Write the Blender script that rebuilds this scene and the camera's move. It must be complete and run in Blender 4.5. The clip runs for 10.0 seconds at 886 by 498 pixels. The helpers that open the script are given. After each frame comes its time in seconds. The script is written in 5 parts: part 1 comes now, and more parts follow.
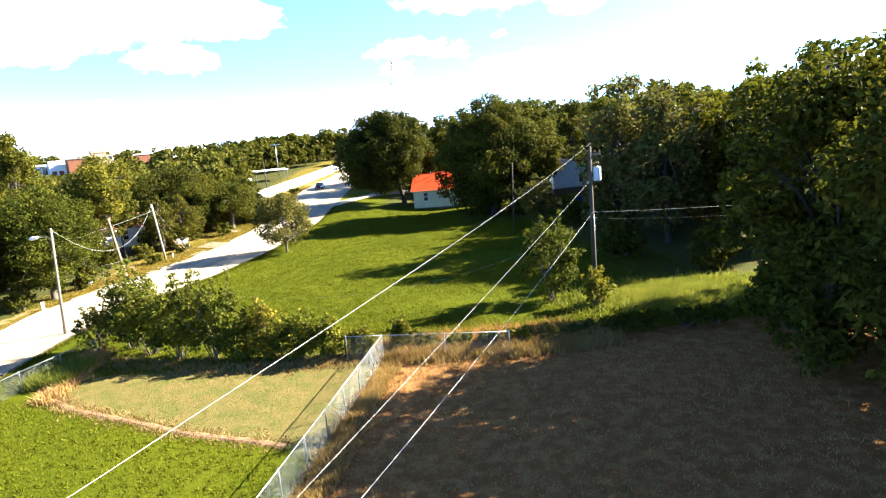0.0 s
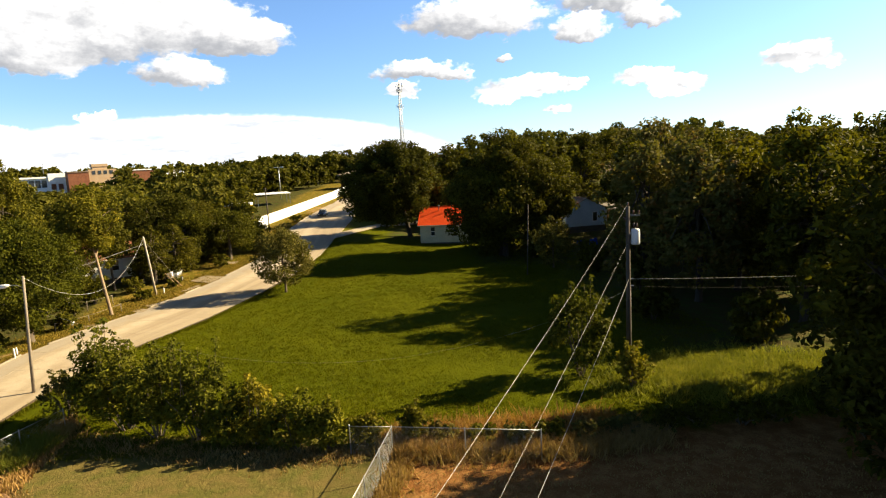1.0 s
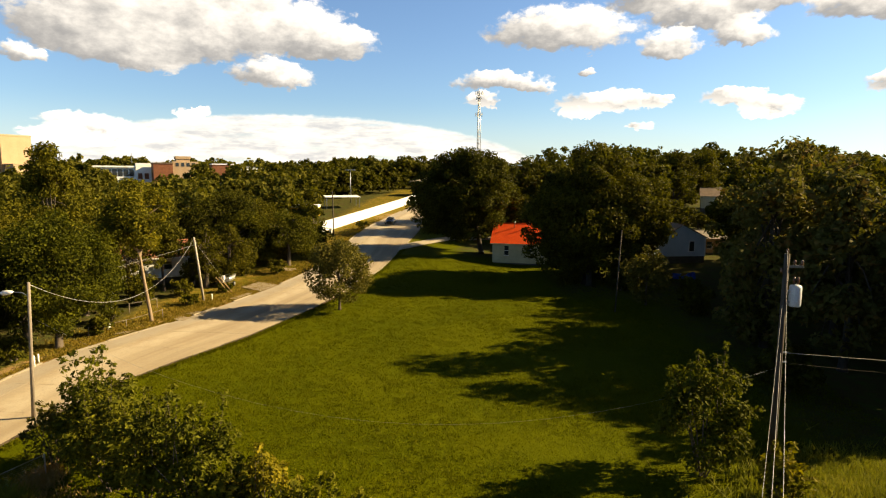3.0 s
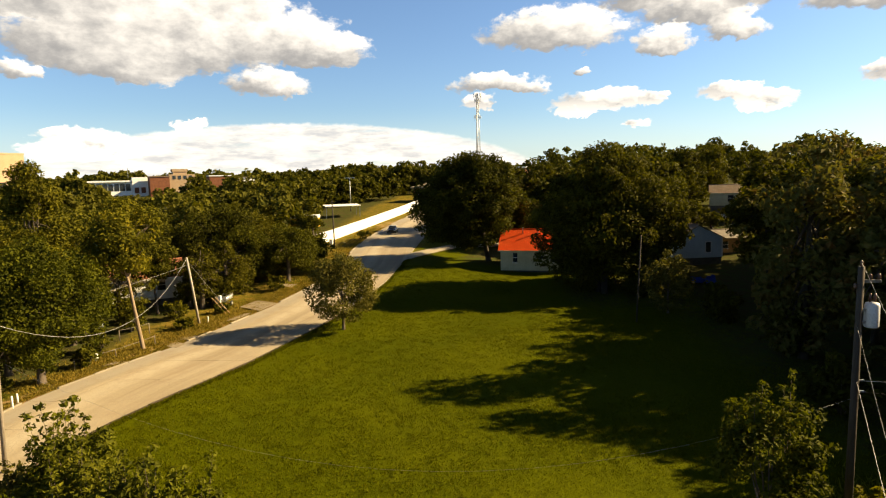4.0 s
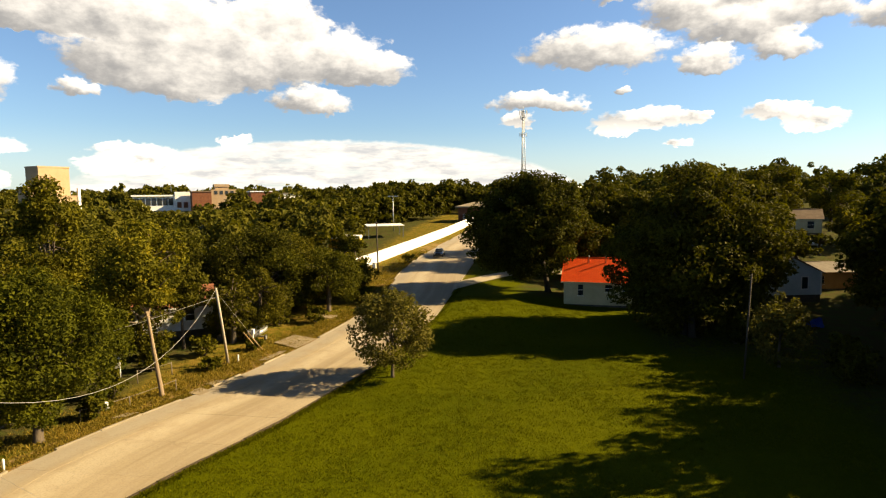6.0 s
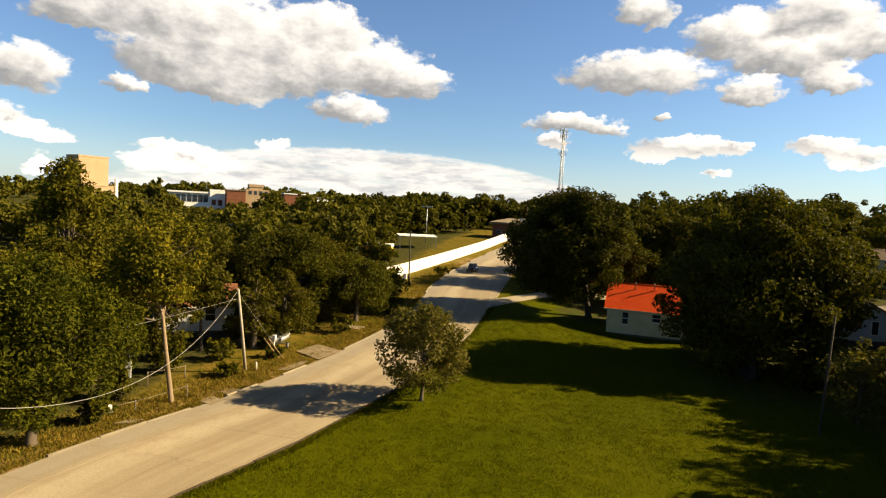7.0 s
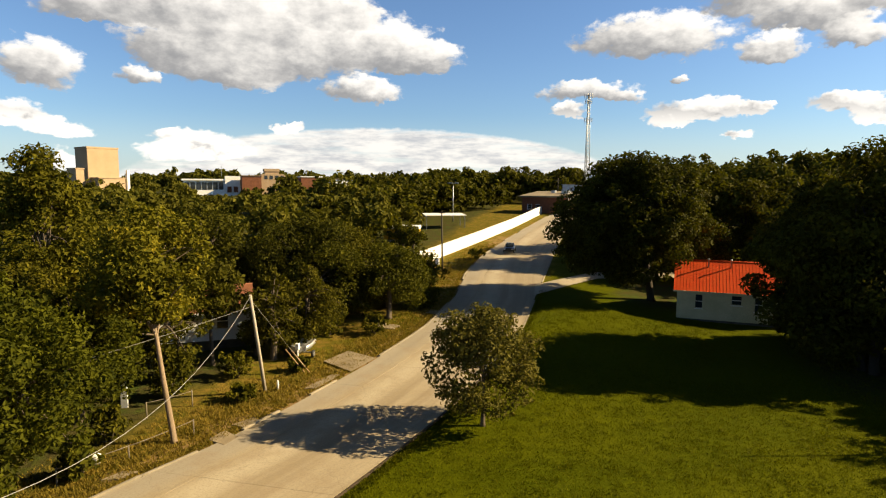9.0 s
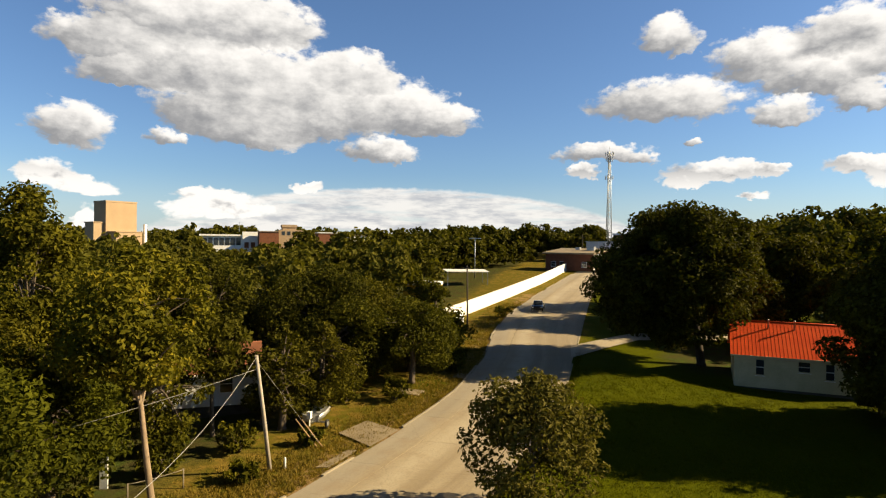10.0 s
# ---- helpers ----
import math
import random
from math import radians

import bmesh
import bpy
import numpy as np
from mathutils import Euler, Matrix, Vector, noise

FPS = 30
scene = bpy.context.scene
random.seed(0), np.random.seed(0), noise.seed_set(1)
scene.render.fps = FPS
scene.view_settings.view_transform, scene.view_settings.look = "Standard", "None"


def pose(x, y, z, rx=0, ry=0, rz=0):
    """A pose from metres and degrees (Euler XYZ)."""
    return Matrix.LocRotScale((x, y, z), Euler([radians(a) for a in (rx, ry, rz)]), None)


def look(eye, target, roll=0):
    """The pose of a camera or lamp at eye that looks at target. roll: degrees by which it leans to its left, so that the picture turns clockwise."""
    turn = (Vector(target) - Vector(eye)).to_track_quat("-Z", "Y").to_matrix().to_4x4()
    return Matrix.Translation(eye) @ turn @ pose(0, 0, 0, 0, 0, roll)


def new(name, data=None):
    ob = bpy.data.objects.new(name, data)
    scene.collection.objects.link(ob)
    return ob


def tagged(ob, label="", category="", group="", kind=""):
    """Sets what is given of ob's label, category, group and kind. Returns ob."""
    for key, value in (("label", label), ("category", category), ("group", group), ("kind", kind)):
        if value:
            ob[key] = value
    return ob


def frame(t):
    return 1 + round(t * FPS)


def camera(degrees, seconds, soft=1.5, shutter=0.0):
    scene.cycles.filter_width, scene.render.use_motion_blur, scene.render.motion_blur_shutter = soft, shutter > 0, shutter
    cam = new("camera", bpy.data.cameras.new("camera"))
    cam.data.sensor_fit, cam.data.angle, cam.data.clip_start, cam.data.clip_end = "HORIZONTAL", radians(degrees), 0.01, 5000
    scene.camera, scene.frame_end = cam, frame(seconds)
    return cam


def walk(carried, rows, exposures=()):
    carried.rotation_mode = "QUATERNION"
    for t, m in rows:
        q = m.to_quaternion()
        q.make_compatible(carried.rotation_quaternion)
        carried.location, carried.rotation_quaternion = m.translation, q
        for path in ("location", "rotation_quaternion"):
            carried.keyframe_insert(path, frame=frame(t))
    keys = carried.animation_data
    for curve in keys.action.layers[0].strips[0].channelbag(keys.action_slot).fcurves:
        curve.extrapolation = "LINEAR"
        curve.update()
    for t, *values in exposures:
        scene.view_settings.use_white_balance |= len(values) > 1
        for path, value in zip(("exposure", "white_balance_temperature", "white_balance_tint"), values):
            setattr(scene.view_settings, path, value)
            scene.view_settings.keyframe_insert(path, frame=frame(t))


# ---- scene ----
cam = camera(73.4, 10.0, soft=1.2)
ROWS = [
    (0.0, -0.13, -1.77, 11.89, 79.90, 4.86, -1.82),
    (0.5, -0.64, 0.65, 12.96, 82.59, 1.97, -1.04),
    (1.0, -1.07, 3.16, 14.03, 81.86, 2.97, -1.57),
    (1.5, -1.38, 4.80, 13.94, 84.90, 3.25, -1.84),
    (2.0, -1.32, 8.18, 13.96, 81.94, -1.24, 4.44),
    (2.5, -1.38, 9.66, 14.06, 81.16, -5.92, 6.06),
    (3.0, -1.75, 11.83, 14.29, 82.90, -0.36, 5.47),
    (3.2, -1.91, 12.42, 14.37, 83.08, 1.37, 5.12),
    (4.3, -3.25, 16.93, 14.86, 83.26, 1.55, 5.57),
    (4.5, -3.56, 17.84, 14.98, 82.92, 0.56, 7.23),
    (5.0, -4.35, 20.06, 15.29, 83.41, -6.38, 10.20),
    (5.2, -4.65, 20.94, 15.39, 84.89, -5.00, 10.20),
    (6.3, -6.82, 25.06, 15.13, 84.91, 1.38, 8.81),
    (6.5, -7.14, 25.90, 15.03, 85.58, 1.35, 9.07),
    (7.0, -8.16, 28.05, 14.74, 86.29, -3.01, 11.88),
    (7.5, -8.87, 30.06, 14.53, 83.15, -5.48, 14.69),
    (8.0, -9.87, 32.02, 14.75, 84.55, -3.08, 14.65),
    (8.5, -10.94, 33.71, 14.56, 86.58, 0.71, 13.89),
    (9.0, -12.40, 36.65, 14.78, 83.95, -0.22, 13.48),
    (9.5, -13.74, 39.05, 14.17, 86.42, 3.38, 14.05),
    (10.0, -14.93, 41.53, 13.96, 89.60, -0.63, 14.98),
]
walk(cam, [(t, pose(x, y, z, rx, ry, rz)) for t, x, y, z, rx, ry, rz in ROWS],
     exposures=[(t, 1.5 + e, k, 10) for t, e, k in ((0.0, 1.84, 5200), (0.3, 1.02, 5750), (0.6, 0.60, 6000), (1.0, 0.40, 6850), (1.5, 0.36, 7100), (2.0, 0.16, 7650), (2.5, 0.20, 7800), (3.0, 0.15, 7850), (4.5, 0.13, 7850), (6.5, 0.1, 7850), (7.0, -0.05, 7500), (7.5, -0.20, 7300), (8.0, -0.11, 7300), (8.5, -0.12, 7250), (9.0, -0.12, 7250), (9.5, -0.37, 7050), (10.0, -0.28, 7100))])

# ---- sun and sky ----
SUN_AZ, SUN_EL = radians(74.5), radians(29.5)   # azimuth from +y towards +x
sun = new("sun", bpy.data.lights.new("sun", "SUN"))
sun.data.energy, sun.data.angle, sun.data.color = 5.0, radians(0.55), (1.0, 0.82, 0.52)
to_sun = Vector((math.sin(SUN_AZ) * math.cos(SUN_EL), math.cos(SUN_AZ) * math.cos(SUN_EL), math.sin(SUN_EL)))
sun.matrix_world = look((60, 40, 80), Vector((60, 40, 80)) - to_sun)


class Nodes:
    """Short forms for building a node tree."""

    def __init__(self, tree):
        self.t = tree
        tree.nodes.clear()

    def add(self, kind, **kw):
        n = self.t.nodes.new(kind)
        for k, v in kw.items():
            if k == "operation":
                n.operation = v
            elif k == "data_type":
                n.data_type = v
            elif k == "blend_type":
                n.blend_type = v
        return n

    def put(self, sock, v):
        if isinstance(v, bpy.types.NodeSocket):
            self.t.links.new(v, sock)
        elif v is not None:
            sock.default_value = v

    def math(self, op, a, b=None, c=None, clamp=False):
        n = self.add("ShaderNodeMath", operation=op)
        n.use_clamp = clamp
        for s, v in zip(n.inputs, (a, b, c)):
            self.put(s, v)
        return n.outputs[0]

    def vmath(self, op, a, b=None, c=None, out=0):
        n = self.add("ShaderNodeVectorMath", operation=op)
        for s, v in zip(n.inputs, (a, b, c)):
            self.put(s, v)
        return n.outputs[out]

    def mix(self, f, a, b, kind="MIX"):
        n = self.add("ShaderNodeMix", data_type="RGBA", blend_type=kind)
        self.put(n.inputs["Factor"], f)
        ins = [s for s in n.inputs if s.type == "RGBA"]
        self.put(ins[0], a if not isinstance(a, tuple) else (*a[:3], 1))
        self.put(ins[1], b if not isinstance(b, tuple) else (*b[:3], 1))
        return [s for s in n.outputs if s.type == "RGBA"][0]

    def noise(self, vec, scale, detail=3.0, rough=0.55, warp=0.0):
        n = self.add("ShaderNodeTexNoise")
        self.put(n.inputs["Vector"], vec)
        n.inputs["Scale"].default_value, n.inputs["Detail"].default_value = scale, detail
        n.inputs["Roughness"].default_value, n.inputs["Distortion"].default_value = rough, warp
        return n.outputs["Fac"]

    def step(self, v, lo, hi):
        n = self.add("ShaderNodeMapRange")
        n.interpolation_type = "SMOOTHSTEP"
        self.put(n.inputs[0], v)
        n.inputs[1].default_value, n.inputs[2].default_value = lo, hi
        return n.outputs[0]


world = bpy.data.worlds.new("sky")
scene.world = world
world.use_nodes = True
N = Nodes(world.node_tree)
sky = N.add("ShaderNodeTexSky")
sky.sky_type = "NISHITA"
sky.sun_disc, sky.sun_elevation, sky.sun_rotation = False, SUN_EL, SUN_AZ
sky.air_density, sky.dust_density, sky.ozone_density = 1.0, 0.6, 2.5
way = N.add("ShaderNodeTexCoord").outputs["Generated"]
sep = N.add("ShaderNodeSeparateXYZ")
N.put(sep.inputs[0], way)
az = N.math("MULTIPLY", N.math("ARCTAN2", sep.outputs[0], sep.outputs[1]), 57.2958)
alt = N.math("MULTIPLY", N.math("ARCSINE", sep.outputs[2]), 57.2958)
polar = N.add("ShaderNodeCombineXYZ")
N.put(polar.inputs[0], az)
N.put(polar.inputs[1], alt)
p = polar.outputs[0]
# cumulus: azimuth, altitude, half width, half height
CLOUDS_WEST = [(-39.5, 18.3, 7.6, 2.8), (-33.0, 19.0, 7.0, 2.8), (-45.0, 16.4, 4.6, 1.7), (-39.0, 15.0, 8.4, 2.6), (-31.4, 14.4, 8.9, 3.3), (-35.4, 11.5, 6.7, 2.8), (-27.4, 11.6, 8.4, 3.4), (-19.7, 12.3, 6.3, 2.9), (-15.9, 11.5, 4.5, 1.8), (-21.1, 8.6, 3.9, 1.3), (-32.6, 9.7, 5.2, 2.0), (-43.1, 13.8, 4.2, 1.5), (-23.5, 15.4, 4.1, 2.4), (-47.0, 8.9, 3.3, 2.2), (-48.6, 5.2, 2.3, 1.5), (-45.8, 4.3, 2.5, 1.0), (-40.1, 9.0, 1.8, 0.9), (-35.3, 2.9, 5.4, 1.3), (-36.6, 4.2, 3.3, 0.9), (-28.1, 5.2, 1.7, 0.6), (-45.8, 1.6, 1.2, 1.2)]
CLOUDS_EAST = [(5.5, 17.9, 2.9, 2.0), (5.4, 12.6, 6.8, 2.4), (14.7, 10.9, 2.9, 1.3), (12.6, 15.6, 4.0, 2.3), (17.4, 13.5, 5.2, 2.2), (20.3, 11.6, 2.5, 1.3), (19.2, 16.5, 4.5, 2.3), (22.4, 14.4, 3.0, 2.0), (-0.1, 8.5, 4.8, 1.1), (2.8, 8.0, 2.2, 0.8), (-1.8, 7.0, 1.8, 0.7), (9.5, 6.6, 4.3, 1.2), (7.1, 5.7, 1.6, 0.7), (14.0, 6.4, 1.1, 0.7), (7.8, 9.4, 1.0, 0.5), (20.0, 6.4, 2.7, 0.9), (22.4, 5.6, 2.6, 1.0), (12.4, 4.2, 1.2, 0.45), (29.5, 13.0, 4.5, 2.0), (32.0, 6.9, 3.0, 1.2), (-62, 12, 8, 4)]
wob = N.add("ShaderNodeTexNoise")
N.put(wob.inputs["Vector"], N.vmath("MULTIPLY", p, (0.5, 0.95, 1.0)))
wob.inputs["Scale"].default_value, wob.inputs["Detail"].default_value = 0.55, 5.0
pw = N.vmath("ADD", p, N.vmath("MULTIPLY", N.vmath("SUBTRACT", wob.outputs["Color"], (0.5, 0.5, 0.5)), (3.0, 2.2, 0.0)))
frill = N.add("ShaderNodeTexNoise")
N.put(frill.inputs["Vector"], N.vmath("MULTIPLY", p, (0.8, 1.0, 1.0)))
frill.inputs["Scale"].default_value, frill.inputs["Detail"].default_value = 1.7, 5.0
pw = N.vmath("ADD", pw, N.vmath("MULTIPLY", N.vmath("SUBTRACT", frill.outputs["Color"], (0.5, 0.5, 0.5)), (1.6, 1.1, 0.0)))
cover, lift = 0.0, 0.0
for a0, b0, sa, sb in CLOUDS_WEST + CLOUDS_EAST:
    sa, sb = 1.1 * sa, 1.2 * sb
    rel = N.vmath("MULTIPLY", N.vmath("SUBTRACT", pw, (a0, b0, 0.0)), (1 / sa, 1 / sb, 0.0))
    cut = N.add("ShaderNodeSeparateXYZ")
    N.put(cut.inputs[0], rel)
    yy = N.math("MAXIMUM", cut.outputs[1], N.math("MULTIPLY", cut.outputs[1], -1.7))   # flat bases
    w = N.math("SUBTRACT", N.math("SUBTRACT", 1.0, N.math("MULTIPLY", yy, yy)), N.math("MULTIPLY", cut.outputs[0], cut.outputs[0]), clamp=True)
    up = N.vmath("DOT_PRODUCT", rel, (0.35, 0.95, 0.0), out=1)
    lift = N.math("MULTIPLY_ADD", w, up, lift)
    cover = N.math("ADD", cover, w)
puff = N.noise(N.vmath("MULTIPLY", p, (0.6, 1.0, 1.0)), 0.75, 7.0, 0.6)
dense = N.math("ADD", cover, N.math("MULTIPLY", N.math("SUBTRACT", puff, 0.52), 1.9))
high = N.step(N.noise(N.vmath("MULTIPLY", p, (0.045, 0.09, 1.0)), 1.0, 6.0, 0.55), 0.66, 0.78)
outside = N.step(alt, 22.0, 30.0)
mask = N.math("MAXIMUM", N.math("MULTIPLY", N.step(dense, 0.02, 0.55), N.step(cover, 0.0, 0.12)), N.math("MULTIPLY", high, outside))
# a broad smooth-topped bank low over the horizon
arc = N.vmath("MULTIPLY", N.vmath("SUBTRACT", N.vmath("ADD", p, N.vmath("MULTIPLY", N.vmath("SUBTRACT", frill.outputs["Color"], (0.5, 0.5, 0.5)), (0.8, 0.35, 0.0))), (-19.0, -1.5, 0.0)), (1 / 25.0, 1 / 7.0, 0.0))
bank = N.math("MULTIPLY", N.step(N.math("SUBTRACT", 1.0, N.vmath("DOT_PRODUCT", arc, arc, out=1)), 0.0, 0.10), N.step(N.noise(N.vmath("MULTIPLY", p, (0.10, 0.9, 1.0)), 1.0, 4.0, 0.55), 0.26, 0.50))
mask = N.math("MAXIMUM", mask, N.math("MULTIPLY", bank, 0.94))
haze = N.math("MULTIPLY", N.math("SUBTRACT", 1.0, N.step(alt, 0.5, 7.0)), 0.35)
rel_up = N.math("DIVIDE", lift, N.math("MAXIMUM", cover, 0.25))
lit = N.step(N.math("ADD", rel_up, N.math("MULTIPLY", N.math("SUBTRACT", puff, 0.5), 1.25)), -0.50, 0.78)
lit = N.math("MAXIMUM", lit, N.math("MULTIPLY", N.math("SUBTRACT", 1.0, N.step(alt, 4.5, 8.5)), N.step(puff, 0.22, 0.5)))
cloud = N.mix(lit, (3.3, 3.5, 3.9), (11.0, 11.1, 11.3))
cloud = N.mix(N.math("MULTIPLY", bank, N.math("SUBTRACT", 1.0, N.step(cover, 0.05, 0.4))), cloud, N.mix(N.step(N.noise(N.vmath("MULTIPLY", p, (0.22, 0.95, 1.0)), 1.0, 6.0, 0.62), 0.34, 0.60), (5.6, 6.0, 6.8), (9.8, 9.9, 10.1)))
# sky strengthened low down, dimmed by hand overhead so the dome gives less fill
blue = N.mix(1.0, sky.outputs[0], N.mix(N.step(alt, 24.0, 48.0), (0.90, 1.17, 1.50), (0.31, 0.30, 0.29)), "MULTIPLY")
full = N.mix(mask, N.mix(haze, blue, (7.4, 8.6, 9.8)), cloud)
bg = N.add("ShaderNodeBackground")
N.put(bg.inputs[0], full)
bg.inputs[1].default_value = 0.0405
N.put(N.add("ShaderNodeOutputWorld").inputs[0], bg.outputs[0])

# ---- materials ----


def material(name):
    m = bpy.data.materials.new(name)
    m.use_nodes = True
    n = Nodes(m.node_tree)
    b = n.add("ShaderNodeBsdfPrincipled")
    n.put(n.add("ShaderNodeOutputMaterial").inputs[0], b.outputs[0])
    return m, n, b


def surf(name, c1, c2, scale=1.5, rough=0.8, bump=0.25, fine=18.0, metal=0.0, each=0.0, stretch=(1, 1, 1), spec=0.3):
    """A surface with two scales of variation, relief, and optional variation from piece to piece."""
    m, n, b = material(name)
    v = n.vmath("MULTIPLY", n.add("ShaderNodeTexCoord").outputs["Object"], stretch)
    big, small = n.noise(v, scale, 4.0), n.noise(v, fine, 3.0, 0.65)
    col = n.mix(n.step(big, 0.32, 0.68), c1, c2)
    col = n.mix(n.math("MULTIPLY", n.step(small, 0.35, 0.7), 0.45), col, tuple(0.55 * q for q in c1))
    if each:
        r = n.add("ShaderNodeObjectInfo").outputs["Random"]
        col = n.mix(1.0, col, n.mix(r, (1 - each,) * 3, (1.0, 1.0, 1.0)), "MULTIPLY")
    n.put(b.inputs["Base Color"], col)
    n.put(b.inputs["Roughness"], n.math("ADD", n.math("MULTIPLY", big, 0.2), rough - 0.1))
    b.inputs["Metallic"].default_value = metal
    b.inputs["Specular IOR Level"].default_value = spec
    if bump:
        bp = n.add("ShaderNodeBump")
        bp.inputs["Strength"].default_value, bp.inputs["Distance"].default_value = bump, 0.03
        n.put(bp.inputs["Height"], small)
        n.put(b.inputs["Normal"], bp.outputs[0])
    return m


def leaf_mat(name, dark, light, tip=None, glow=0.3, clump=0.55):
    """Foliage: colour differs leaf by leaf and in broad patches; thin enough to let light through."""
    m, n, b = material(name)
    pos = n.add("ShaderNodeNewGeometry")
    r = pos.outputs["Random Per Island"]
    patch = n.noise(pos.outputs["Position"], clump, 3.0)
    f = n.math("ADD", n.math("MULTIPLY", r, 0.55), n.math("MULTIPLY", n.step(patch, 0.3, 0.7), 0.45))
    col = n.mix(f, dark, light)
    one = n.add("ShaderNodeObjectInfo").outputs["Random"]
    col = n.mix(1.0, col, n.mix(one, (0.72, 0.76, 0.78), (1.18, 1.12, 1.05)), "MULTIPLY")
    if tip:
        col = n.mix(n.step(n.noise(pos.outputs["Position"], 0.9, 2.0), 0.52, 0.72), col, tip)
    n.put(b.inputs["Base Color"], col)
    b.inputs["Roughness"].default_value = 0.7
    b.inputs["Specular IOR Level"].default_value = 0.05
    tr = n.add("ShaderNodeBsdfTranslucent")
    n.put(tr.inputs[0], n.mix(1.0, col, (1.15, 1.2, 0.55), "MULTIPLY"))
    mx = n.add("ShaderNodeMixShader")
    mx.inputs[0].default_value = glow
    n.put(mx.inputs[1], b.outputs[0])
    n.put(mx.inputs[2], tr.outputs[0])
    out = [q for q in m.node_tree.nodes if q.type == "OUTPUT_MATERIAL"][0]
    n.put(out.inputs[0], mx.outputs[0])
    return m


def ground_mat():
    """Mown lawn, with a bare yard, a dry mown yard, leaf litter and rough verges where they lie."""
    m, n, b = material("ground_cover")
    pos = n.add("ShaderNodeNewGeometry").outputs["Position"]
    s = n.add("ShaderNodeSeparateXYZ")
    n.put(s.inputs[0], pos)
    edge = n.math("MULTIPLY", n.math("SUBTRACT", n.noise(pos, 0.45, 4.0), 0.5), 5.0)
    x, y = n.math("ADD", s.outputs[0], edge), n.math("ADD", s.outputs[1], edge)
    broad, mid = n.noise(pos, 0.11, 4.0), n.noise(pos, 0.9, 4.0, 0.6)
    fine = n.noise(n.vmath("MULTIPLY", pos, (1.0, 1.6, 1.0)), 9.5, 4.0, 0.7)
    grass = n.mix(n.step(broad, 0.35, 0.65), (0.052, 0.062, 0.0015), (0.070, 0.077, 0.002))
    grass = n.mix(n.math("MULTIPLY", n.step(mid, 0.45, 0.75), 0.28), grass, (0.088, 0.090, 0.004))
    grass = n.mix(n.math("MULTIPLY", n.step(fine, 0.42, 0.75), 0.7), grass, (0.025, 0.034, 0.001))
    dry = n.mix(n.step(mid, 0.35, 0.7), (0.140, 0.104, 0.038), (0.088, 0.088, 0.024))
    dry = n.mix(n.math("MULTIPLY", n.step(fine, 0.4, 0.75), 0.6), dry, (0.074, 0.064, 0.016))
    bare = n.mix(n.step(n.noise(pos, 1.4, 5.0, 0.65), 0.4, 0.65), (0.180, 0.080, 0.026), (0.262, 0.140, 0.050))
    bare = n.mix(n.step(fine, 0.45, 0.75), bare, (0.100, 0.046, 0.014))
    bare = n.mix(n.math("MULTIPLY", n.step(mid, 0.55, 0.75), 0.5), bare, (0.092, 0.056, 0.015))
    litter = n.mix(n.step(mid, 0.4, 0.7), (0.060, 0.052, 0.018), (0.048, 0.068, 0.013))
    litter = n.mix(n.step(fine, 0.45, 0.75), litter, (0.024, 0.022, 0.010))
    verge = n.mix(n.step(mid, 0.38, 0.66), (0.104, 0.090, 0.009), (0.192, 0.126, 0.026))
    verge = n.mix(n.step(fine, 0.45, 0.75), verge, (0.044, 0.048, 0.012))

    def box(x0, x1, y0, y1, soft):
        a = n.math("MULTIPLY", n.step(x, x0 - soft, x0 + soft), n.math("SUBTRACT", 1.0, n.step(x, x1 - soft, x1 + soft)))
        c = n.math("MULTIPLY", n.step(y, y0 - soft, y0 + soft), n.math("SUBTRACT", 1.0, n.step(y, y1 - soft, y1 + soft)))
        return n.math("MULTIPLY", a, c)

    col = n.mix(box(-600, -30.5, 55, 900, 1.5), grass, verge)
    # bare tan soil along the far edge of the road
    off = n.math("ADD", n.math("SUBTRACT", s.outputs[0], n.math("MULTIPLY_ADD", n.math("SUBTRACT", s.outputs[1], 55.0), 0.235, -35.4)), n.math("MULTIPLY", edge, 0.5))
    rim = n.math("MULTIPLY", n.math("MULTIPLY", n.step(off, -2.1, -1.0), n.math("SUBTRACT", 1.0, n.step(off, 0.8, 1.2))), box(-60, -20, 40, 94, 1.5))
    rim = n.math("MAXIMUM", rim, box(-29.0, -26.0, 94, 150, 0.7))
    col = n.mix(box(-600, -38.5, -40, 900, 2.0), col, litter)
    col = n.mix(box(-33.5, -17.0, 108, 210, 1.0), col, verge)
    col = n.mix(n.math("MULTIPLY", rim, n.step(n.noise(pos, 0.8, 4.0, 0.6), 0.36, 0.56)), col, n.mix(n.step(fine, 0.4, 0.7), (0.272, 0.180, 0.080), (0.160, 0.100, 0.040)))
    col = n.mix(box(16.0, 600, 42, 900, 3.0), col, litter)
    col = n.mix(box(6.0, 24, 82, 98, 2.5), col, litter)
    col = n.mix(box(-8.0, 40, 106, 118, 2.0), col, litter)
    # the yards lie before the hedge; their borders run along the fence
    slant = n.math("ADD", s.outputs[1], n.math("MULTIPLY", s.outputs[0], 0.52))
    inside = n.math("MULTIPLY", n.step(n.math("ADD", slant, n.math("MULTIPLY", edge, 0.15)), 17.4, 17.9), box(-22.3, -4.4, -60, 33.5, 0.6))
    col = n.mix(n.math("MULTIPLY", inside, 0.9), col, dry)
    shift = n.math("ADD", s.outputs[0], n.math("MULTIPLY", n.math("SUBTRACT", s.outputs[1], 30.0), -0.2))
